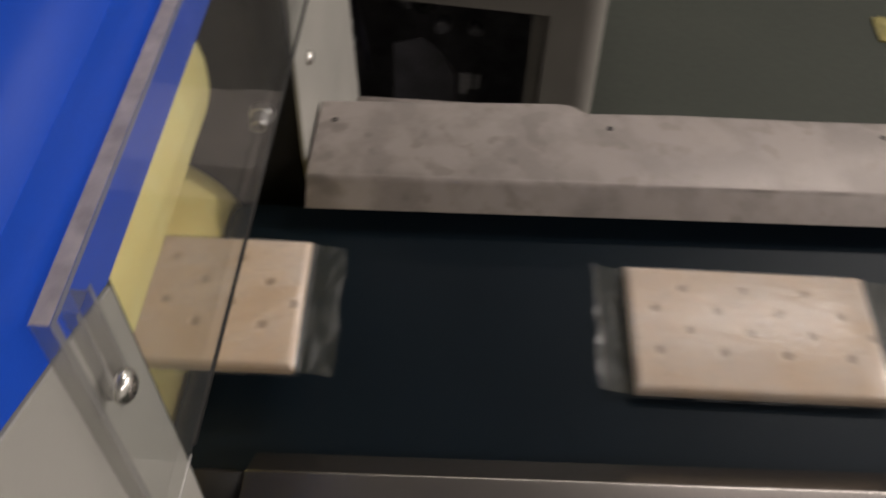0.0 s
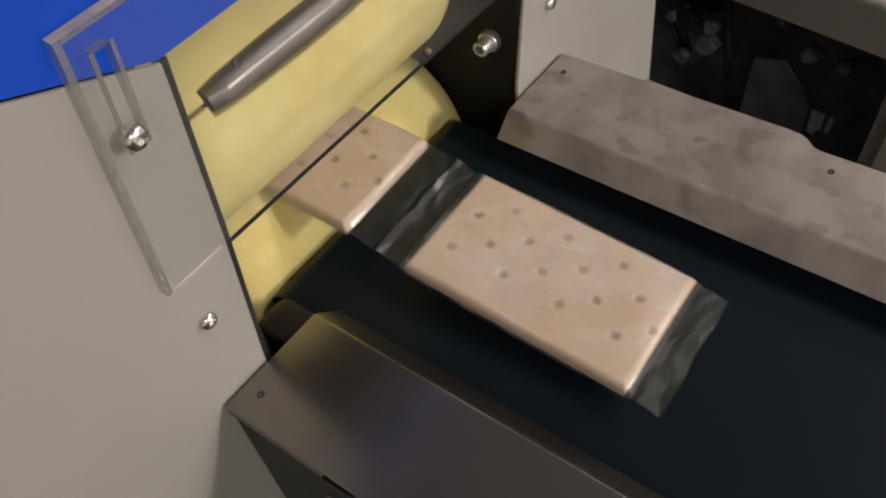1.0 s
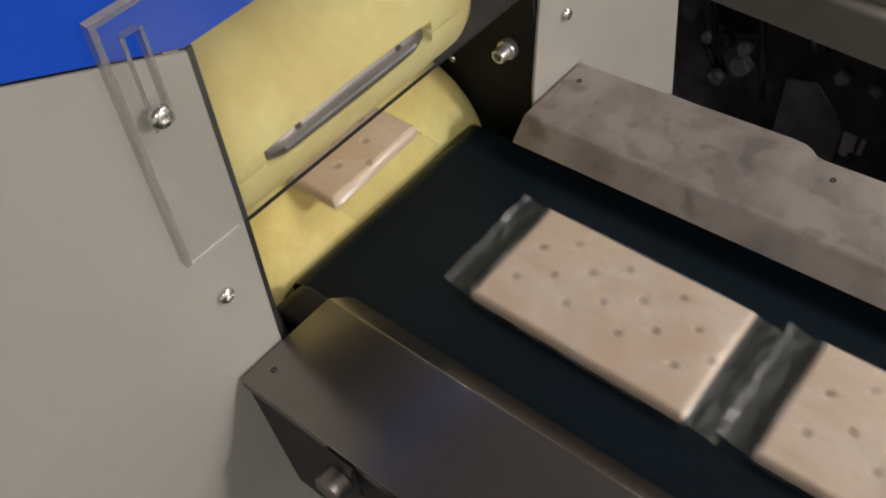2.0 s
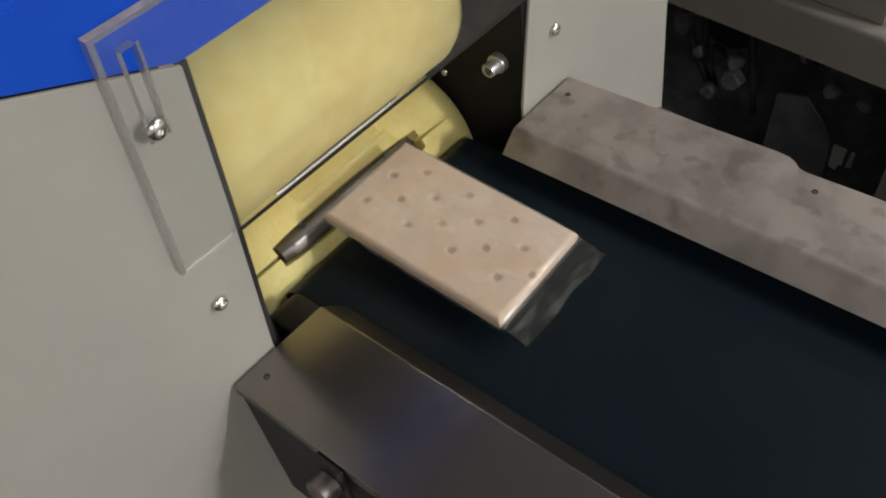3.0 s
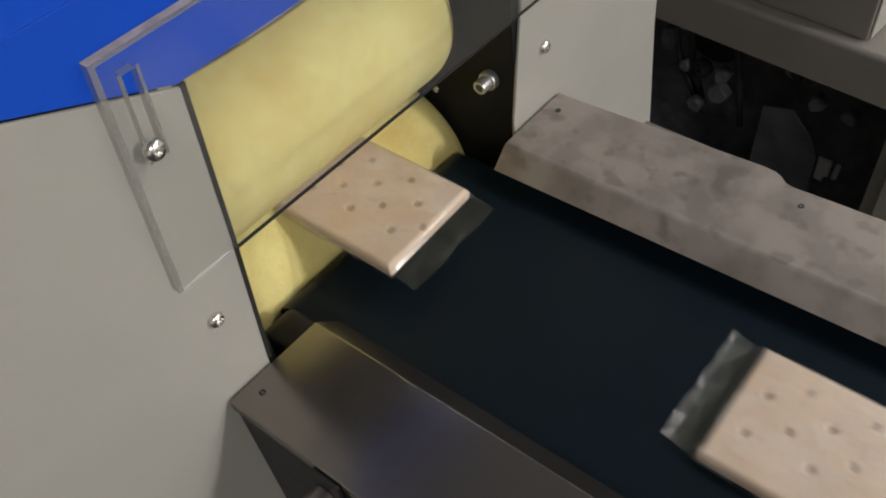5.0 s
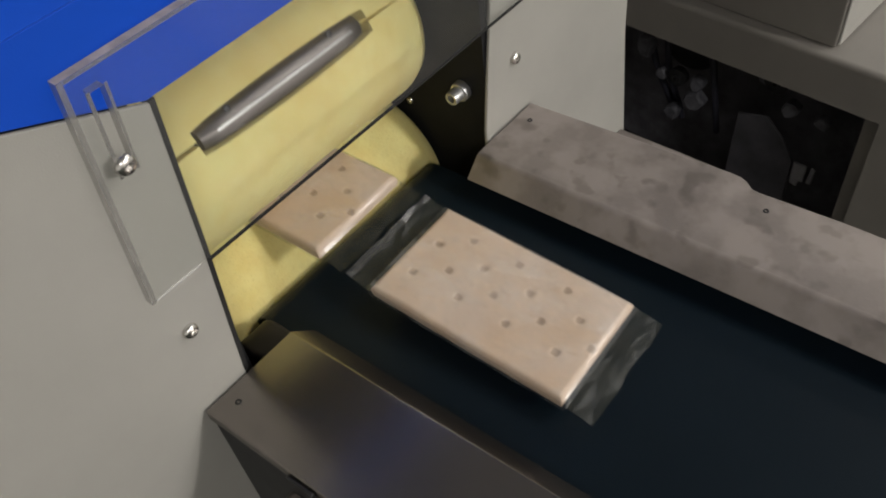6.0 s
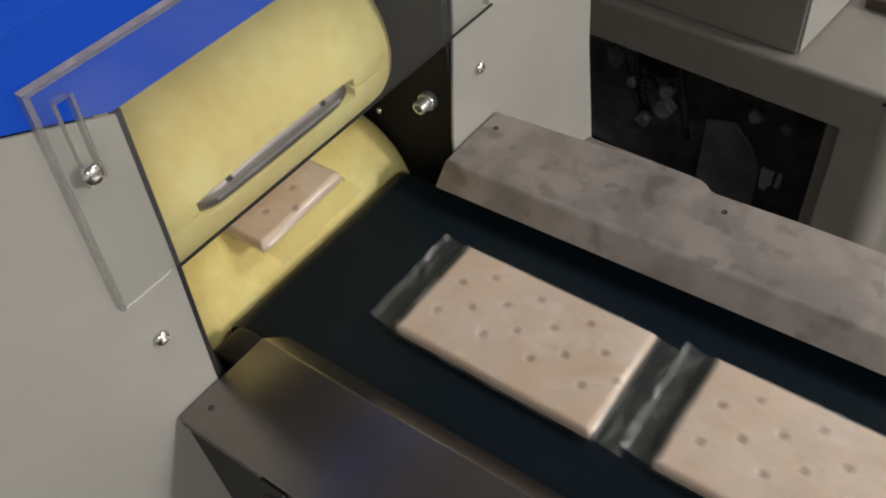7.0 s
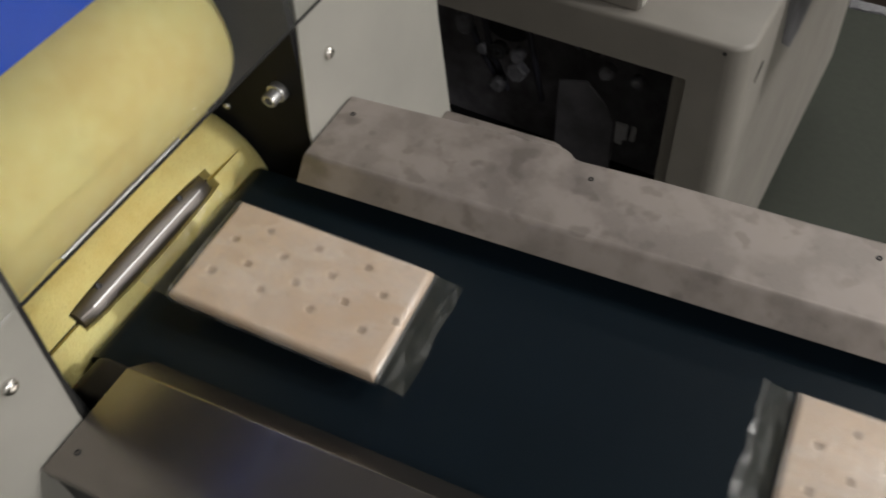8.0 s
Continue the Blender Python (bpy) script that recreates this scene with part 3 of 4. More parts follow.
def conveyor():
    cv = thing("outfeed_conveyor", "outfeed conveyor with black belt between stainless guide rails", "conveyor")
    y0, y1 = -0.150, 0.066
    r = 0.022
    line = []
    for i in range(9):
        a = radians(270 - i * 22.5)
        line.append((NOSE + r * math.cos(a), BELT_Z - r - 0.0 + r * math.sin(a)))
    for i in range(9):
        a = radians(90 - i * 22.5)
        line.append((CONV_END + r * math.cos(a), BELT_Z - r + r * math.sin(a)))
    outer = line
    inner = []
    for i in range(9):
        a = radians(270 - i * 22.5)
        inner.append((NOSE + (r - 0.002) * math.cos(a), BELT_Z - r + (r - 0.002) * math.sin(a)))
    for i in range(9):
        a = radians(90 - i * 22.5)
        inner.append((CONV_END + (r - 0.002) * math.cos(a), BELT_Z - r + (r - 0.002) * math.sin(a)))
    bm = bmesh.new()
    n = len(outer)
    V = [[bm.verts.new((p[0], y, p[1])) for p in ring] for ring in (outer, inner) for y in (y0, y1)]
    for i in range(n):
        j = (i + 1) % n
        bm.faces.new((V[0][i], V[0][j], V[1][j], V[1][i]))
        bm.faces.new((V[2][i], V[3][i], V[3][j], V[2][j]))
        bm.faces.new((V[0][i], V[2][i], V[2][j], V[0][j]))
        bm.faces.new((V[1][i], V[1][j], V[3][j], V[3][i]))
    part("belt", bm, M_BELT, cv, "matt blue-black rubber belt")
    part("end_bracket", slab([(-0.003, 0.800), (-0.003, 0.858), (-0.028, 0.861), (-0.038, 0.859), (-0.045, 0.853), (-0.048, 0.843), (-0.048, 0.800)], "y", -0.184, -0.1505, r=0.005, seg=3), M_SOOT, cv, "dark brown conveyor end bracket")
    for x in (NOSE, CONV_END):
        part("end_drum", rod(bmesh.new(), (x, y0 + 0.002, BELT_Z - r), (x, y1 - 0.002, BELT_Z - r), r - 0.0025, 24), M_DARK, cv)
    part("bed", boxed(0.0, CONV_END - 0.03, y0, y1, BELT_Z - 0.030, BELT_Z - 0.004), M_DARK, cv)

    # guide rails: bent sheet, chamfered towards the belt, dropping outside
    # the far one with a soft, worn ridge
    far = round_line([(0.050, 0.8675), (0.0672, 0.8850), (0.0710, 0.8846)], 0.0040, 6)
    far += round_line([(0.0760, 0.885), (0.154, 0.885), (0.154, 0.770)], 0.0030)
    bm = slab(fold(far, -0.002), "x", 0.0030, CONV_END, r=0.0)
    back = ((0.0, 0.148), (0.190, 0.1535), (0.200, 0.1526), (0.206, 0.1499), (0.212, 0.1447), (0.218, 0.1434), (0.285, 0.1450), (0.40, 0.1432))
    for x, y in back[1:]:
        bmesh.ops.bisect_plane(bm, geom=bm.verts[:] + bm.edges[:] + bm.faces[:], plane_co=(x, 0, 0), plane_no=(1, 0, 0))
    for v in bm.verts:
        if v.co.y > 0.12:
            v.co.y += float(np.interp(v.co.x, *zip(*back))) - 0.154
    fr = part("guide_rail", bm, M_DUSTY, cv, "dull stainless guide rail, chamfered, dusty and stained")
    near = round_line([(-0.1415, 0.8620), (-0.1610, 0.882), (-0.244, 0.882), (-0.244, 0.872)], 0.0014)
    nr = part("guide_rail", slab(fold(near, 0.002), "x", 0.0030, CONV_END, r=0.0), M_RAIL, cv, "glossier stainless guide rail, chamfered, reflecting the rollers")
    hole = [(0, -0.0006), (0.0010, -0.0006), (0.0012, 0.0004), (0.0020, 0.0006), (0.0024, 0.0)]
    for rail, y, z in ((fr, 0.1260, 0.8852), (nr, -0.2255, 0.8822)):
        for x in (0.0160, 0.232, 0.447, 0.90, 1.4):
            part("rivet", lathe(hole, 14, Matrix.Translation((x, y, z))), M_DARK, rail, "small dark steel rivet")
    m = Matrix.Translation((0.090, -0.2417, 0.850)) @ Vector((0, -1, 0)).to_track_quat("Z", "Y").to_matrix().to_4x4()
    part("knob", lathe([(0, 0.020), (0.008, 0.020), (0.0105, 0.018), (0.0110, 0.006), (0.0070, 0.005), (0.0070, 0.0), (0, 0)], 24, m), M_KNOB, nr, "worn steel clamp knob")
    part("knob_bracket", boxed(0.082, 0.106, -0.2470, -0.2442, 0.838, 0.878, r=0.0008, seg=1), M_DARK, nr, "dark steel knob bracket")
    for x in (0.9, 2.4, 3.9):
        for y in (-0.232, 0.138):
            part("leg", boxed(x, x + 0.04, y - 0.004, y + 0.004, 0.0, 0.80), M_STEEL, cv)
        part("crossbar", boxed(x, x + 0.04, -0.227, 0.133, 0.770, 0.812), M_STEEL, cv)
    part("side_bar", boxed(0.002, CONV_END, 0.1430, 0.1460, 0.72, 0.80), M_DARK, cv)
    part("side_bar", boxed(0.002, CONV_END, -0.2415, -0.2370, 0.72, 0.8785), M_DARK, cv, "dark iron side bar under the rail")
    for ob in cv.children_recursive:
        for v in ob.data.vertices:
            v.co.y += SKEW * v.co.x


conveyor()


# ---- the cabinet beyond the conveyor ----
def far_cabinet():
    cab = thing("machine_cabinet", "grey steel cabinet with an open dark side bay", "machine cabinet")
    yf, yb, zt = 0.566, 1.55, 0.722
    x0 = -1.1
    # front skin with the bay's opening cut through
    ox0, ox1, oz0, oz1 = -0.42, 0.219, 0.18, 0.657
    t = 0.012
    R, rt = 0.030, 0.007
    # end face leans out towards the floor

    def xe(z):
        return 0.290 + (zt - z) * 0.036
    part("front_skin", slab([(x0, 0.05), (xe(0.05) - R, 0.05), (xe(oz0) - R, oz0), (x0, oz0)], "y", yf, yf + t), M_BODY, cab)
    part("front_skin", slab([(x0, oz0), (ox0, oz0), (ox0, oz1), (x0, oz1)], "y", yf, yf + t), M_BODY, cab)
    part("front_skin", slab([(ox1, oz0), (xe(oz0) - R, oz0), (xe(oz1) - R, oz1), (ox1, oz1)], "y", yf, yf + t), M_BODY, cab)
    part("front_skin", slab([(x0, oz1), (xe(oz1) - R, oz1), (xe(zt - rt) - R, zt - rt), (x0, zt - rt)], "y", yf, yf + t), M_BODY, cab)
    part("opening_return", boxed(ox1 - 0.002, ox1 + 0.002, yf + t, yf + 0.09, oz0, oz1), M_BODY, cab)
    part("inner_flange", boxed(ox1 - 0.022, ox1 - 0.0025, yf + 0.020, yf + 0.023, oz0, oz1 - 0.012), M_BODY, cab)
    part("opening_return", boxed(ox0, ox1, yf + t, yf + 0.05, oz1, oz1 + 0.003), M_BODY, cab)
    # rounded upright corner, end face, rounded top edge and top
    bm = bmesh.new()
    zs = [0.05, zt - rt]
    prof = []
    for i in range(9):
        a = radians(-90 + i * 11.25)
        prof.append((R * math.cos(a) - R, R * math.sin(a) + R))
    rows = []
    for z in zs:
        rows.append([bm.verts.new((xe(z) + dx, yf + dy, z)) for dx, dy in prof] + [bm.verts.new((xe(z), yb, z))])
    tops = []
    for k in range(1, 8):
        a = radians(k * 90 / 7)
        ins = rt * (1 - math.cos(a))
        z = zt - rt + rt * math.sin(a)
        row = []
        for i in range(9):
            b = radians(-90 + i * 11.25)
            rr = R - ins
            row.append(bm.verts.new((xe(zt) - R + rr * math.cos(b), yf + R + rr * math.sin(b), z)))
        row.append(bm.verts.new((xe(zt) - ins, yb, z)))
        rows.append(row)
    for a, b in zip(rows, rows[1:]):
        for i in range(len(a) - 1):
            bm.faces.new((a[i], a[i + 1], b[i + 1], b[i]))
    bm.faces.new(rows[-1] + [bm.verts.new((xe(zt) - R, yb, zt))])
    part("end_panel", bm, M_BODY, cab, "grey painted end panel with rounded edges")
    bm = bmesh.new()
    prev = None
    for k in range(0, 8):
        a = radians(k * 90 / 7)
        y, z = yf + rt * (1 - math.cos(a)), zt - rt + rt * math.sin(a)
        cur = (bm.verts.new((x0, y, z)), bm.verts.new((xe(zt) - R, y, z)))
        if prev:
            bm.faces.new((prev[0], prev[1], cur[1], cur[0]))
        prev = cur
    end = (bm.verts.new((x0, yb, zt)), bm.verts.new((xe(zt) - R, yb, zt)))
    bm.faces.new((prev[0], prev[1], end[1], end[0]))
    part("top", bm, M_BODY, cab, "grey painted cabinet top")
    part("back_skin", boxed(x0, 0.25, yb - 0.01, yb, 0.05, zt - 0.02), M_BODY, cab)
    part("bay_lining", boxed(ox0 - 0.2, ox1 + 0.02, 0.90, 0.91, 0.10, 0.70), M_LINING, cab, "black lining at the back of the bay")
    part("bay_floor", boxed(ox0 - 0.2, ox1 + 0.02, yf + t, 1.05, 0.12, 0.13), M_BLACK, cab)
    part("bay_side", boxed(ox1 + 0.004, ox1 + 0.010, yf + 0.09, 1.05, 0.13, 0.70), M_BLACK, cab)
    # dark slot and a small latch in the end panel
    for poly in ([(0.620, 0.640), (0.623, 0.646), (0.650, 0.655), (0.649, 0.648)], [(0.740, 0.690), (0.757, 0.612), (0.830, 0.556), (0.880, 0.552), (0.935, 0.572), (0.870, 0.640)]):
        bm = slab(poly, "x", 0.0, 1.0)
        for v in bm.verts:
            v.co.x = xe(v.co.z) + (0.0012 if v.co.x > 0.5 else -0.004)
        part("slot", bm, M_RUBBER_GAP if poly[0][0] < 0.7 else M_LINING, cab, "dark slot in the end panel")
    part("bolt_hole", rod(bmesh.new(), (0.259, yf - 0.0006, 0.7115), (0.259, yf + 0.003, 0.7115), 0.0028, 12), M_RUBBER_GAP, cab)
    part("plinth", boxed(x0 + 0.03, 0.30, yf + 0.03, yb - 0.03, 0.0, 0.0495), M_BLACK, cab)

    # what is in the bay: brackets, a gear wheel, cables, a pale tag
    part("bay_bracket", slab([(-0.025, 0.13), (0.085, 0.13), (0.085, 0.42), (0.062, 0.455), (0.030, 0.485), (-0.018, 0.47)], "y", 0.70, 0.705, r=0.001, seg=1), M_PLATE, cab, "dark grey bracket plate")
    part("bay_bracket", boxed(-0.24, 0.20, 0.86, 0.88, 0.52, 0.545, r=0.002), M_LINING, cab, "dark grey crossbar")
    m = Matrix.Translation((-0.16, 0.80, 0.50)) @ Matrix.Rotation(math.pi / 2, 4, "X")
    part("gear_wheel", lathe([(0.012, 0.02), (0.05, 0.02), (0.055, 0.016), (0.055, -0.016), (0.012, -0.016), (0.012, 0.02)], 30, m), M_DARK, cab, "dark iron gear wheel")
    part("tag", slab([(0.092, 0.388), (0.104, 0.386), (0.106, 0.398), (0.112, 0.400), (0.112, 0.432), (0.091, 0.432)], "y", 0.690, 0.694, r=0.001, seg=1), M_TAG, cab, "pale grey plastic tag")
    part("tag", slab([(0.115, 0.396), (0.124, 0.398), (0.125, 0.428), (0.118, 0.430)], "y", 0.694, 0.697, r=0.001, seg=1), M_TAG, cab, "pale grey plastic tag")
    rnd = random.Random(11)
    # cast lugs and clamps, each an uneven block
    for x, z, q in ((-0.095, 0.492, 0.017), (-0.100, 0.448, 0.021), (-0.002, 0.522, 0.012), (0.060, 0.510, 0.017), (0.112, 0.512, 0.013), (-0.17, 0.470, 0.015), (-0.20, 0.52, 0.022), (-0.145, 0.40, 0.018), (0.15, 0.56, 0.012)):
        ring = [(x + q * rnd.uniform(0.65, 1.1) * math.cos(w), z + q * rnd.uniform(0.65, 1.1) * math.sin(w)) for w in np.arange(0.3, 6.2, 1.0)]
        y = rnd.uniform(0.69, 0.74)
        part("clamp", slab(ring, "y", y, y + 0.02, r=0.003, seg=1), M_FIT, cab)
    for x, z, r in ((-0.135, 0.485, 0.016), (0.03, 0.55, 0.020)):
        m = Matrix.Translation((x, 0.71, z)) @ Matrix.Rotation(math.pi / 2, 4, "X")
        part("pulley", lathe([(0.004, 0.012), (r * 0.5, 0.012), (r * 0.55, 0.006), (r, 0.006), (r, -0.006), (0.004, -0.006), (0.004, 0.012)], 20, m), M_DARK, cab)
    for k in range(3):
        cu = bpy.data.curves.new("cable", "CURVE")
        cu.dimensions, cu.bevel_depth, cu.bevel_resolution = "3D", 0.006, 2
        sp = cu.splines.new("BEZIER")
        sp.bezier_points.add(2)
        xa = -0.22 + 0.05 * k
        for bp, co in zip(sp.bezier_points, ((xa, 0.74, 0.64), (xa + rnd.uniform(0.0, 0.04), 0.72, 0.52), (xa + rnd.uniform(0.02, 0.12), 0.76, 0.36))):
            bp.co = co
            bp.handle_left_type = bp.handle_right_type = "AUTO"
        ob = new("cable", cu)
        cu.materials.append(M_CABLE)
        ob.parent = cab
    # box standing on the top
    bx = thing("control_box", "grey painted steel box standing on the cabinet top", "control box")
    part("body", boxed(-0.62, 0.137, 0.584, 1.05, zt + 0.0005, 0.99, r=0.004), M_BODY, bx)
    # thin sheet, paler than the body, set on the box's end
    part("end_sheet", boxed(0.1372, 0.1402, 0.588, 1.046, zt + 0.004, 0.986, r=0.001, seg=1), M_PANEL, bx, "pale grey sheet on the box end")
    part("lid", boxed(-0.625, 0.142, 0.579, 1.055, 0.9905, 1.02, r=0.004), M_BODY, bx)
    # brown board lying across the cabinet behind
    bd = thing("wooden_board", "dark brown wooden board lying across the cabinet top", "board")
    part("board", boxed(0.160, 0.560, 0.727, 1.42, zt + 0.0005, zt + 0.018, r=0.002, seg=1), M_BROWN, bd)
    # all stand a little askew to the conveyor
    turn = Matrix.Translation((0.205, 0.566, 0)) @ Matrix.Rotation(radians(-4.3), 4, "Z") @ Matrix.Translation((-0.205, -0.566, 0))
    cab.matrix_basis = turn
    bx.matrix_basis = turn
    bd.matrix_basis = turn


far_cabinet()


def crumpled_sheet(label, mat, x, y, w, d, seed):
    """A small crumpled sheet lying on the floor."""
    bm = bmesh.new()
    rnd = random.Random(seed)
    g = [[bm.verts.new((w * (i / 7 - 0.5) + rnd.uniform(-0.1, 0.1) * w / 7, d * (j / 5 - 0.5) + rnd.uniform(-0.1, 0.1) * d / 5,
                        0.002 + 0.014 * abs(noise.noise(Vector((i * 0.8, j * 0.9, seed)))) + rnd.uniform(0, 0.004))) for j in range(6)] for i in range(8)]
    for i in range(7):
        for j in range(5):
            bm.faces.new((g[i][j], g[i + 1][j], g[i + 1][j + 1], g[i][j + 1]))
    base = [e for e in bm.edges if e.is_boundary]
    for e in bmesh.ops.extrude_edge_only(bm, edges=base)["geom"]:
        if isinstance(e, bmesh.types.BMVert):
            e.co.z = 0.0002
    sh = thing("crumpled_sheet", label, "litter", group="litter on the floor", at=(x, y, 0))
    part("sheet", bm, mat, sh, smooth=False)


crumpled_sheet("crumpled pale grey film lying on the green floor", M_WRAP, 0.455, 1.86, 0.13, 0.07, 3)
crumpled_sheet("crumpled yellow plastic scrap lying on the green floor", M_YELLOW, 1.165, 1.43, 0.07, 0.09, 5)


# ---- the wrapped biscuits ----
LEN, WID, THK = 0.172, 0.100, 0.012


def holes():
    for k in range(4):
        yield (-0.0245 - 0.043 * k, -0.0195, 1.0)
        yield (-0.0245 - 0.043 * k, 0.0140, 0.95)
        yield (-0.0055 - 0.042 * k, -0.0035, 0.5)
        if k:
            yield (-0.0030 - 0.043 * k, 0.0315, 0.4)


def biscuit_mesh():
    """A baked slab with soft edges and dimples. Its own space: leading edge at x = 0, underside at z = 0."""
    spots = list(holes())
    xs = np.concatenate([[0, 0.0008, 0.002], np.arange(0.0035, LEN - 0.003, 0.0015), [LEN - 0.002, LEN - 0.0008, LEN]]) - LEN
    ys = np.concatenate([[0, 0.0008, 0.002], np.arange(0.0035, WID - 0.003, 0.0015), [WID - 0.002, WID - 0.0008, WID]]) - WID / 2
    bm = bmesh.new()
    g = []
    deep = {}
    for i, x in enumerate(xs):
        row = []
        for j, y in enumerate(ys):
            e = min(x + LEN, -x, y + WID / 2, WID / 2 - y)
            z = THK - 0.0040 * max(0.0, 1 - e / 0.0036) ** 2 - 0.0010 * max(0.0, 1 + x / 0.0040) ** 2
            z += 0.0005 * noise.noise(Vector((x * 40, y * 40, 3.0)))
            for hx, hy, s in spots:
                d = math.hypot(x - hx, y - hy)
                if d < 0.0045:
                    dip = 0.0011 * s * min(1.0, max(0.0, (0.0041 - d) / 0.0014))
                    z -= dip
                    if dip > 0.00035 * s:
                        deep[i, j] = s
            row.append(bm.verts.new((x, y, z)))
        g.append(row)
    for i in range(len(xs) - 1):
        for j in range(len(ys) - 1):
            f = bm.faces.new((g[i][j], g[i + 1][j], g[i + 1][j + 1], g[i][j + 1]))
            if sum((a, b) in deep for a in (i, i + 1) for b in (j, j + 1)) >= 3:
                f.material_index = 1
    rim = [g[i][0] for i in range(len(xs))] + [g[-1][j] for j in range(1, len(ys))] + [g[i][-1] for i in range(len(xs) - 2, -1, -1)] + [g[0][j] for j in range(len(ys) - 2, 0, -1)]
    low = [bm.verts.new((v.co.x * 0.985 - 0.001, v.co.y * 0.98, 0.0006)) for v in rim]
    n = len(rim)
    for i in range(n):
        bm.faces.new((rim[i], rim[(i + 1) % n], low[(i + 1) % n], low[i]))
    bm.faces.new(low)
    return bm


def film_end(x0, x1, seed):
    """A crimped, crinkled flat end of clear film in crisp facets, from the pack to its cut edge."""
    bm = bmesh.new()
    nx, ny = 4, 9
    rnd = random.Random(seed)
    g = []
    for i in range(nx + 1):
        s = i / nx
        row = []
        for j in range(ny + 1):
            q = j / ny * 2 - 1
            w = WID / 2 + 0.0006 + 0.0008 * noise.noise(Vector((s * 3, q, seed)))
            x = x0 + (x1 - x0) * s * (1 + 0.02 * noise.noise(Vector((q * 4, seed, 1.0))))
            z = 0.0062 + 0.0018 * noise.noise(Vector((s * 1.6, q * 3.1, seed))) + 0.0024 * s * noise.noise(Vector((q * 2.3, seed, 4.0)))
            z += rnd.uniform(-0.0004, 0.0004) + (0.005 * s * s if x1 < 0 else -0.004 * s)
            jx, jy = (rnd.uniform(-0.0012, 0.0012), rnd.uniform(-0.0020, 0.0020)) if 0 < i and 0 < j < ny else (0, 0)
            row.append(bm.verts.new((x + jx, q * w + jy, max(z, 0.0004))))
        g.append(row)
    for i in range(nx):
        for j in range(ny):
            a, b, c, d = g[i][j], g[i + 1][j], g[i + 1][j + 1], g[i][j + 1]
            pair = ((a, b, c), (a, c, d)) if rnd.random() < 0.5 else ((a, b, d), (b, c, d))
            for tri in pair:
                bm.faces.new(tri).material_index = 1 if i == nx - 1 else 0
    return bm


def film_sleeve():
    """The film round the biscuit, drawn in to the crimp at both ends."""
    bm = bmesh.new()
    secs = []
    for x, zl, zh, w in ((0.004, 0.0050, 0.0075, WID / 2 + 0.0005), (0.0022, 0.0012, THK * 0.8, WID / 2 + 0.0008), (0.0008, 0.0002, THK * 0.93, WID / 2 + 0.0007), (-0.0020, 0.0002, THK + 0.0008, WID / 2 + 0.0007), (-0.03, 0.0002, THK + 0.0013, WID / 2 + 0.0008), (-0.09, 0.0002, THK + 0.0016, WID / 2 + 0.0009),
                         (-0.15, 0.0002, THK + 0.0013, WID / 2 + 0.0008), (-LEN - 0.0008, 0.0002, THK + 0.0008, WID / 2 + 0.0006), (-LEN - 0.0022, 0.0012, THK * 0.8, WID / 2 + 0.0008), (-LEN - 0.004, 0.0050, 0.0075, WID / 2 + 0.0005)):
        ring = [(-w, zl), (-w, (zl + zh) / 2), (-w + 0.002, zh - 0.0012), (-w + 0.006, zh), (0, zh + 0.0002), (w - 0.006, zh), (w - 0.002, zh - 0.0012), (w, (zl + zh) / 2), (w, zl)]
        secs.append([bm.verts.new((x, y, z)) for y, z in ring])
    for a, b in zip(secs, secs[1:]):
        for i in range(len(a) - 1):
            f = bm.faces.new((a[i], a[i + 1], b[i + 1], b[i]))
            f.material_index = 1 if min(a[0].co.x, b[0].co.x) > -0.004 or max(a[0].co.x, b[0].co.x) < -LEN else 0
    return bm


def wrapped_biscuit():
    pk = thing("wrapped_biscuit", "rectangular tan biscuit with rows of holes in clear film", "wrapped biscuit", group="wrapped biscuits from the packing machine")
    part("biscuit", biscuit_mesh(), [M_BISCUIT, M_HOLE], pk, "tan baked biscuit with staggered holes")
    f = part("film_sleeve", film_sleeve(), [M_FILM, M_SHOULDER], pk, "clear film sleeve")
    a = part("film_end", film_end(0.003, 0.0240, 1.5), [M_CRIMP, M_CRIMP], pk, "crinkled clear film end", smooth=False)
    b = part("film_end", film_end(-LEN - 0.003, -LEN - 0.0240, 8.5), [M_CRIMP, M_CUT], pk, "crinkled clear film end", smooth=False)
    for o in (f, a, b):
        o.visible_shadow = False
    return pk


GAP = 0.217
first_pack = wrapped_biscuit()
packs = [first_pack] + [copy_thing(first_pack, pose(0, 0, 0)) for _ in range(9)]


# ---- what moves ----
def height(x, held):
    """How high a pack lies, and how it tips, on its way from the rollers down to the belt."""
    z = float(np.interp(x, (-0.05, 0.02, 0.10, 0.16, 0.28, 0.34), (0.030, 0.027, 0.016, 0.010, 0.008, 0.004)))
    tip = float(np.interp(x, (-0.06, 0.03, 0.10, 0.20, 0.28), (0.0, 1.0, 3.4, 3.2, 1.2)))
    return BELT_Z + 0.0008 + z * held, tip * held


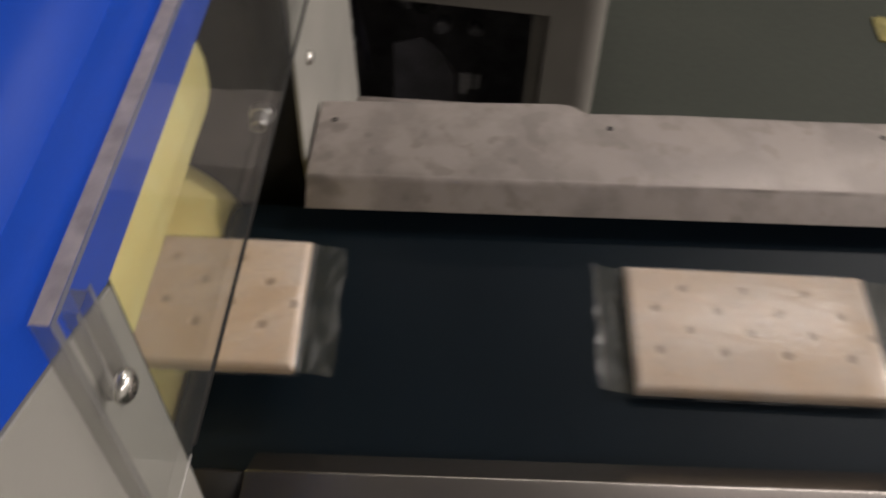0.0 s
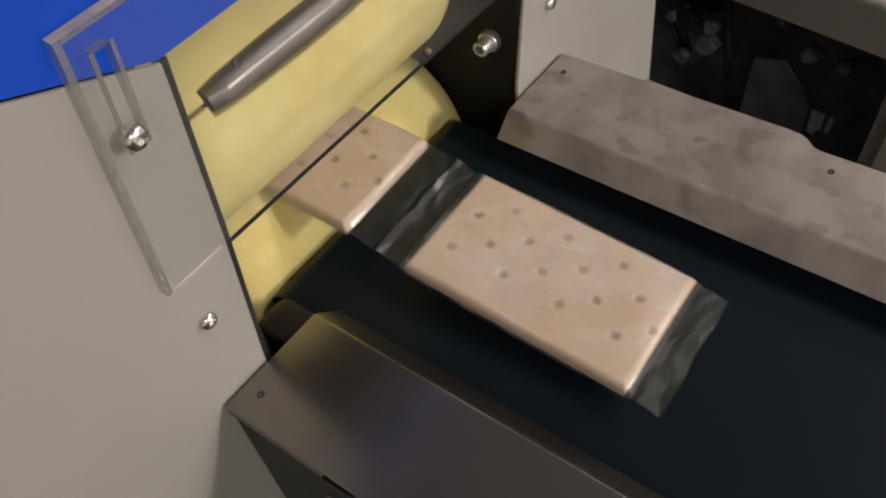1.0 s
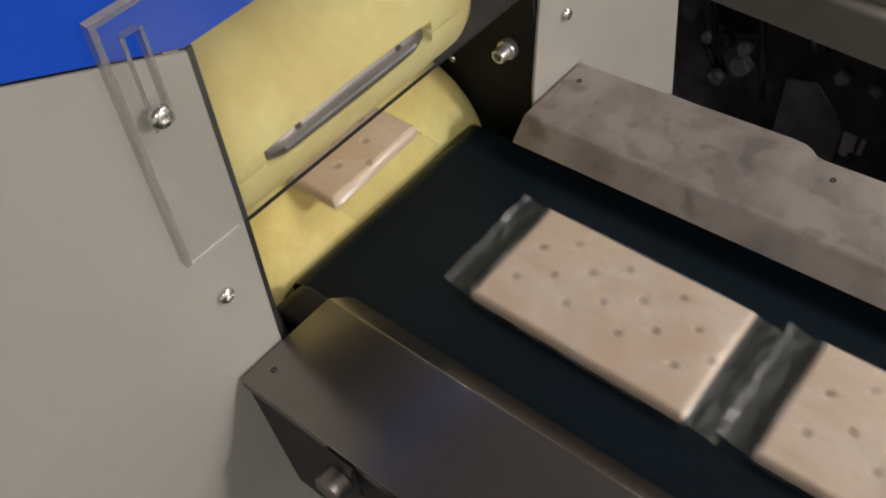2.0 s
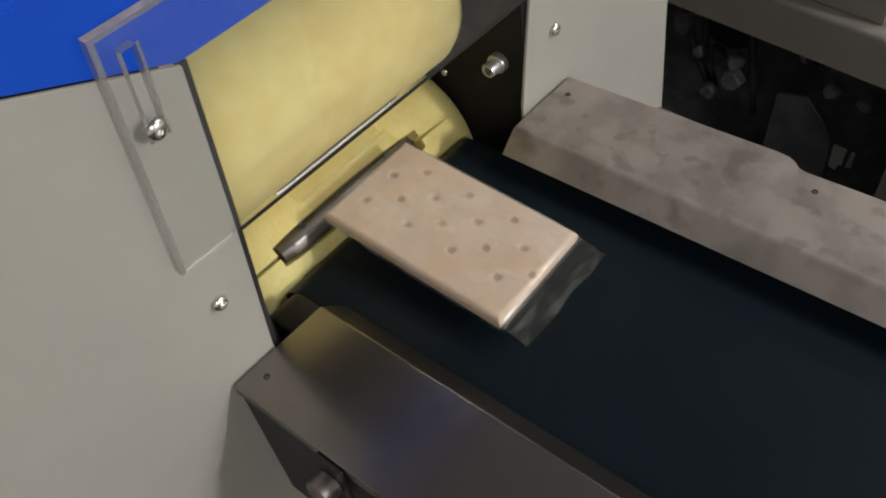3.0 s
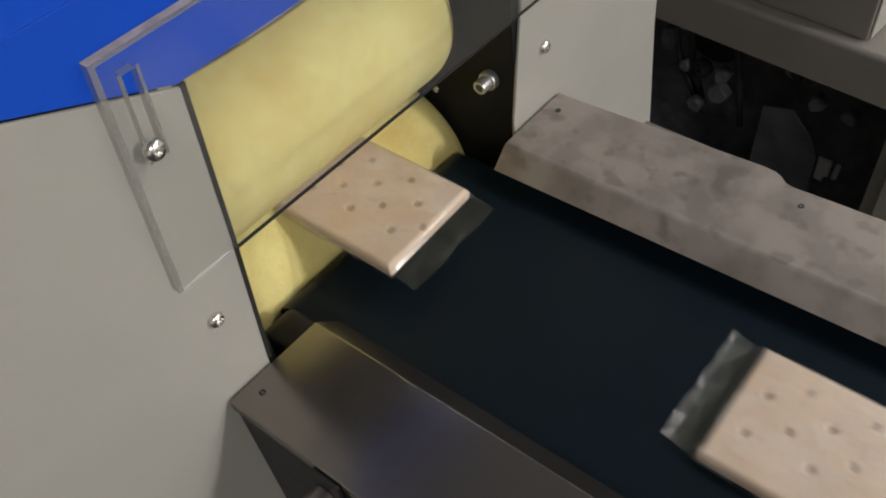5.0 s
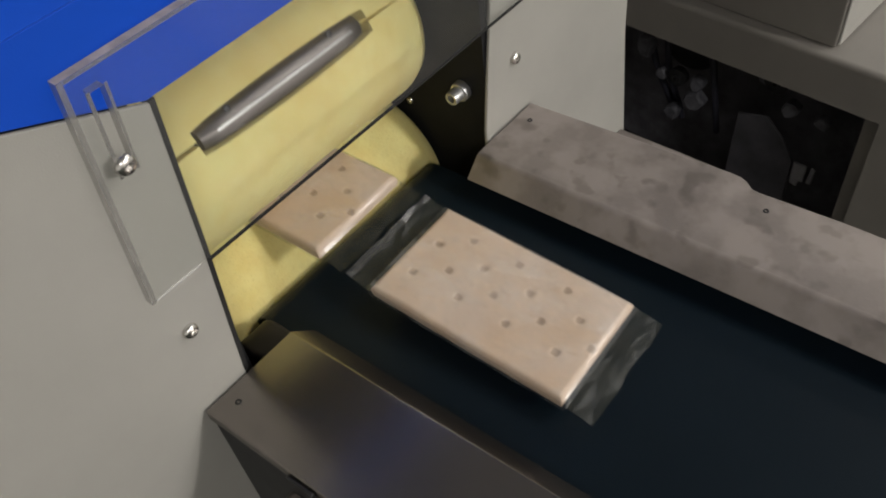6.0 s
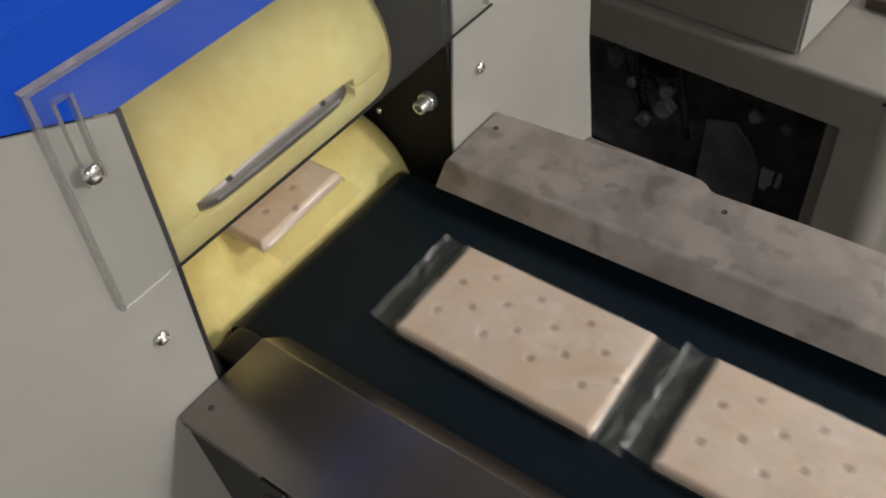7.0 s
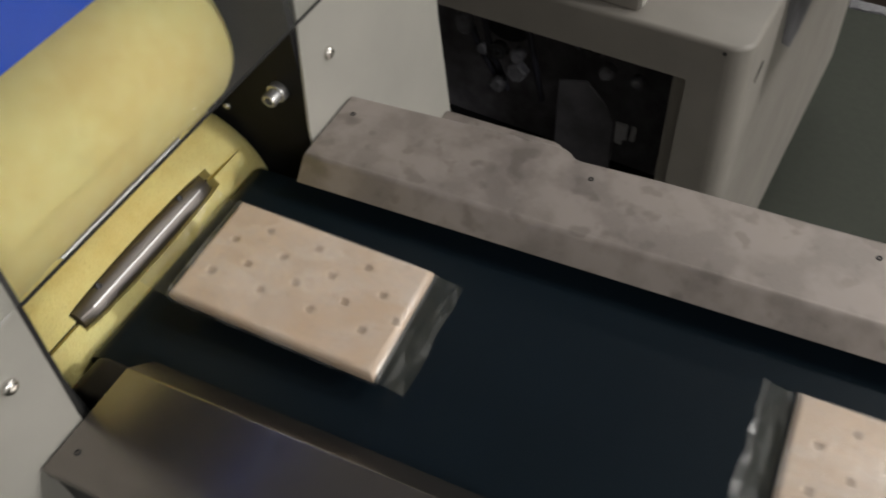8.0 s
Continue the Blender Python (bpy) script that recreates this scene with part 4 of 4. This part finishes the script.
def motions():
    lead = {
        0: [(0, 0.019), (0.2, 0.049), (0.5, 0.102), (0.7, 0.138), (1.0, 0.196), (1.5, 0.282), (1.7, 0.345), (2.0, 0.458), (8.0, 2.80)],
        2: [(0, -0.44), (1.7, -0.105), (2.8, 0.080), (3.0, 0.111), (3.2, 0.145), (3.5, 0.198), (4.0, 0.279), (4.2, 0.340), (4.5, 0.458), (4.7, 0.537), (8.0, 1.83)],
        4: [(0, -0.88), (4.2, -0.135), (4.5, -0.086), (4.7, -0.036), (5.8, 0.157), (6.0, 0.192), (6.5, 0.280), (6.7, 0.340), (7.0, 0.456), (7.2, 0.531), (7.5, 0.638), (8.0, 0.812)],
        6: [(0, -1.33), (6.7, -0.115), (7.2, -0.024), (7.5, 0.015), (7.6, 0.037), (7.7, 0.059), (7.9, 0.125), (8.0, 0.156)],
        8: [(0, 0.630), (0.2, 0.711), (8.0, 3.80)],
    }
    pitch = {0: (0.222, 0.206), 2: (0.220, 0.217), 4: (0.223, 0.209), 6: (0.290, 0.220), 8: (0.219, 0.219)}
    loose = {0: 1.7, 2: 4.2, 4: 6.7, 6: 99, 8: -1}
    for k, rows in lead.items():
        ts, xs = zip(*rows)
        for which in (0, 1):
            keys = []
            for t in np.arange(0, 8.01, 0.1):
                x = float(np.interp(t, ts, xs))
                x -= which * float(np.interp(x, (0.20, 0.28, 0.45), (*pitch[k], GAP)))
                held = float(np.interp(t - loose[k], (0.0, 0.25), (1, 0)))
                z, tip = height(x, held)
                keys.append((float(t), pose(x, -0.0425 - 0.0040 * held + SKEW * x, z, 0, tip, 1.0 + 0.9 * held)))
            walk(packs[k + which], keys)
    for ob, sign in ((upper_roller, -1), (lower_roller, 1)):
        z = ROLL_UP if sign < 0 else ROLL_LOW
        rows = []
        for t in np.arange(0, 8.01, 0.4):
            a = 84 + (t - 4.5) * 144.0
            turn = -a if sign < 0 else a - 180
            rows.append((float(t), pose(ROLL_X, 0, z, 0, turn, 0)))
        walk(ob, rows)


motions()
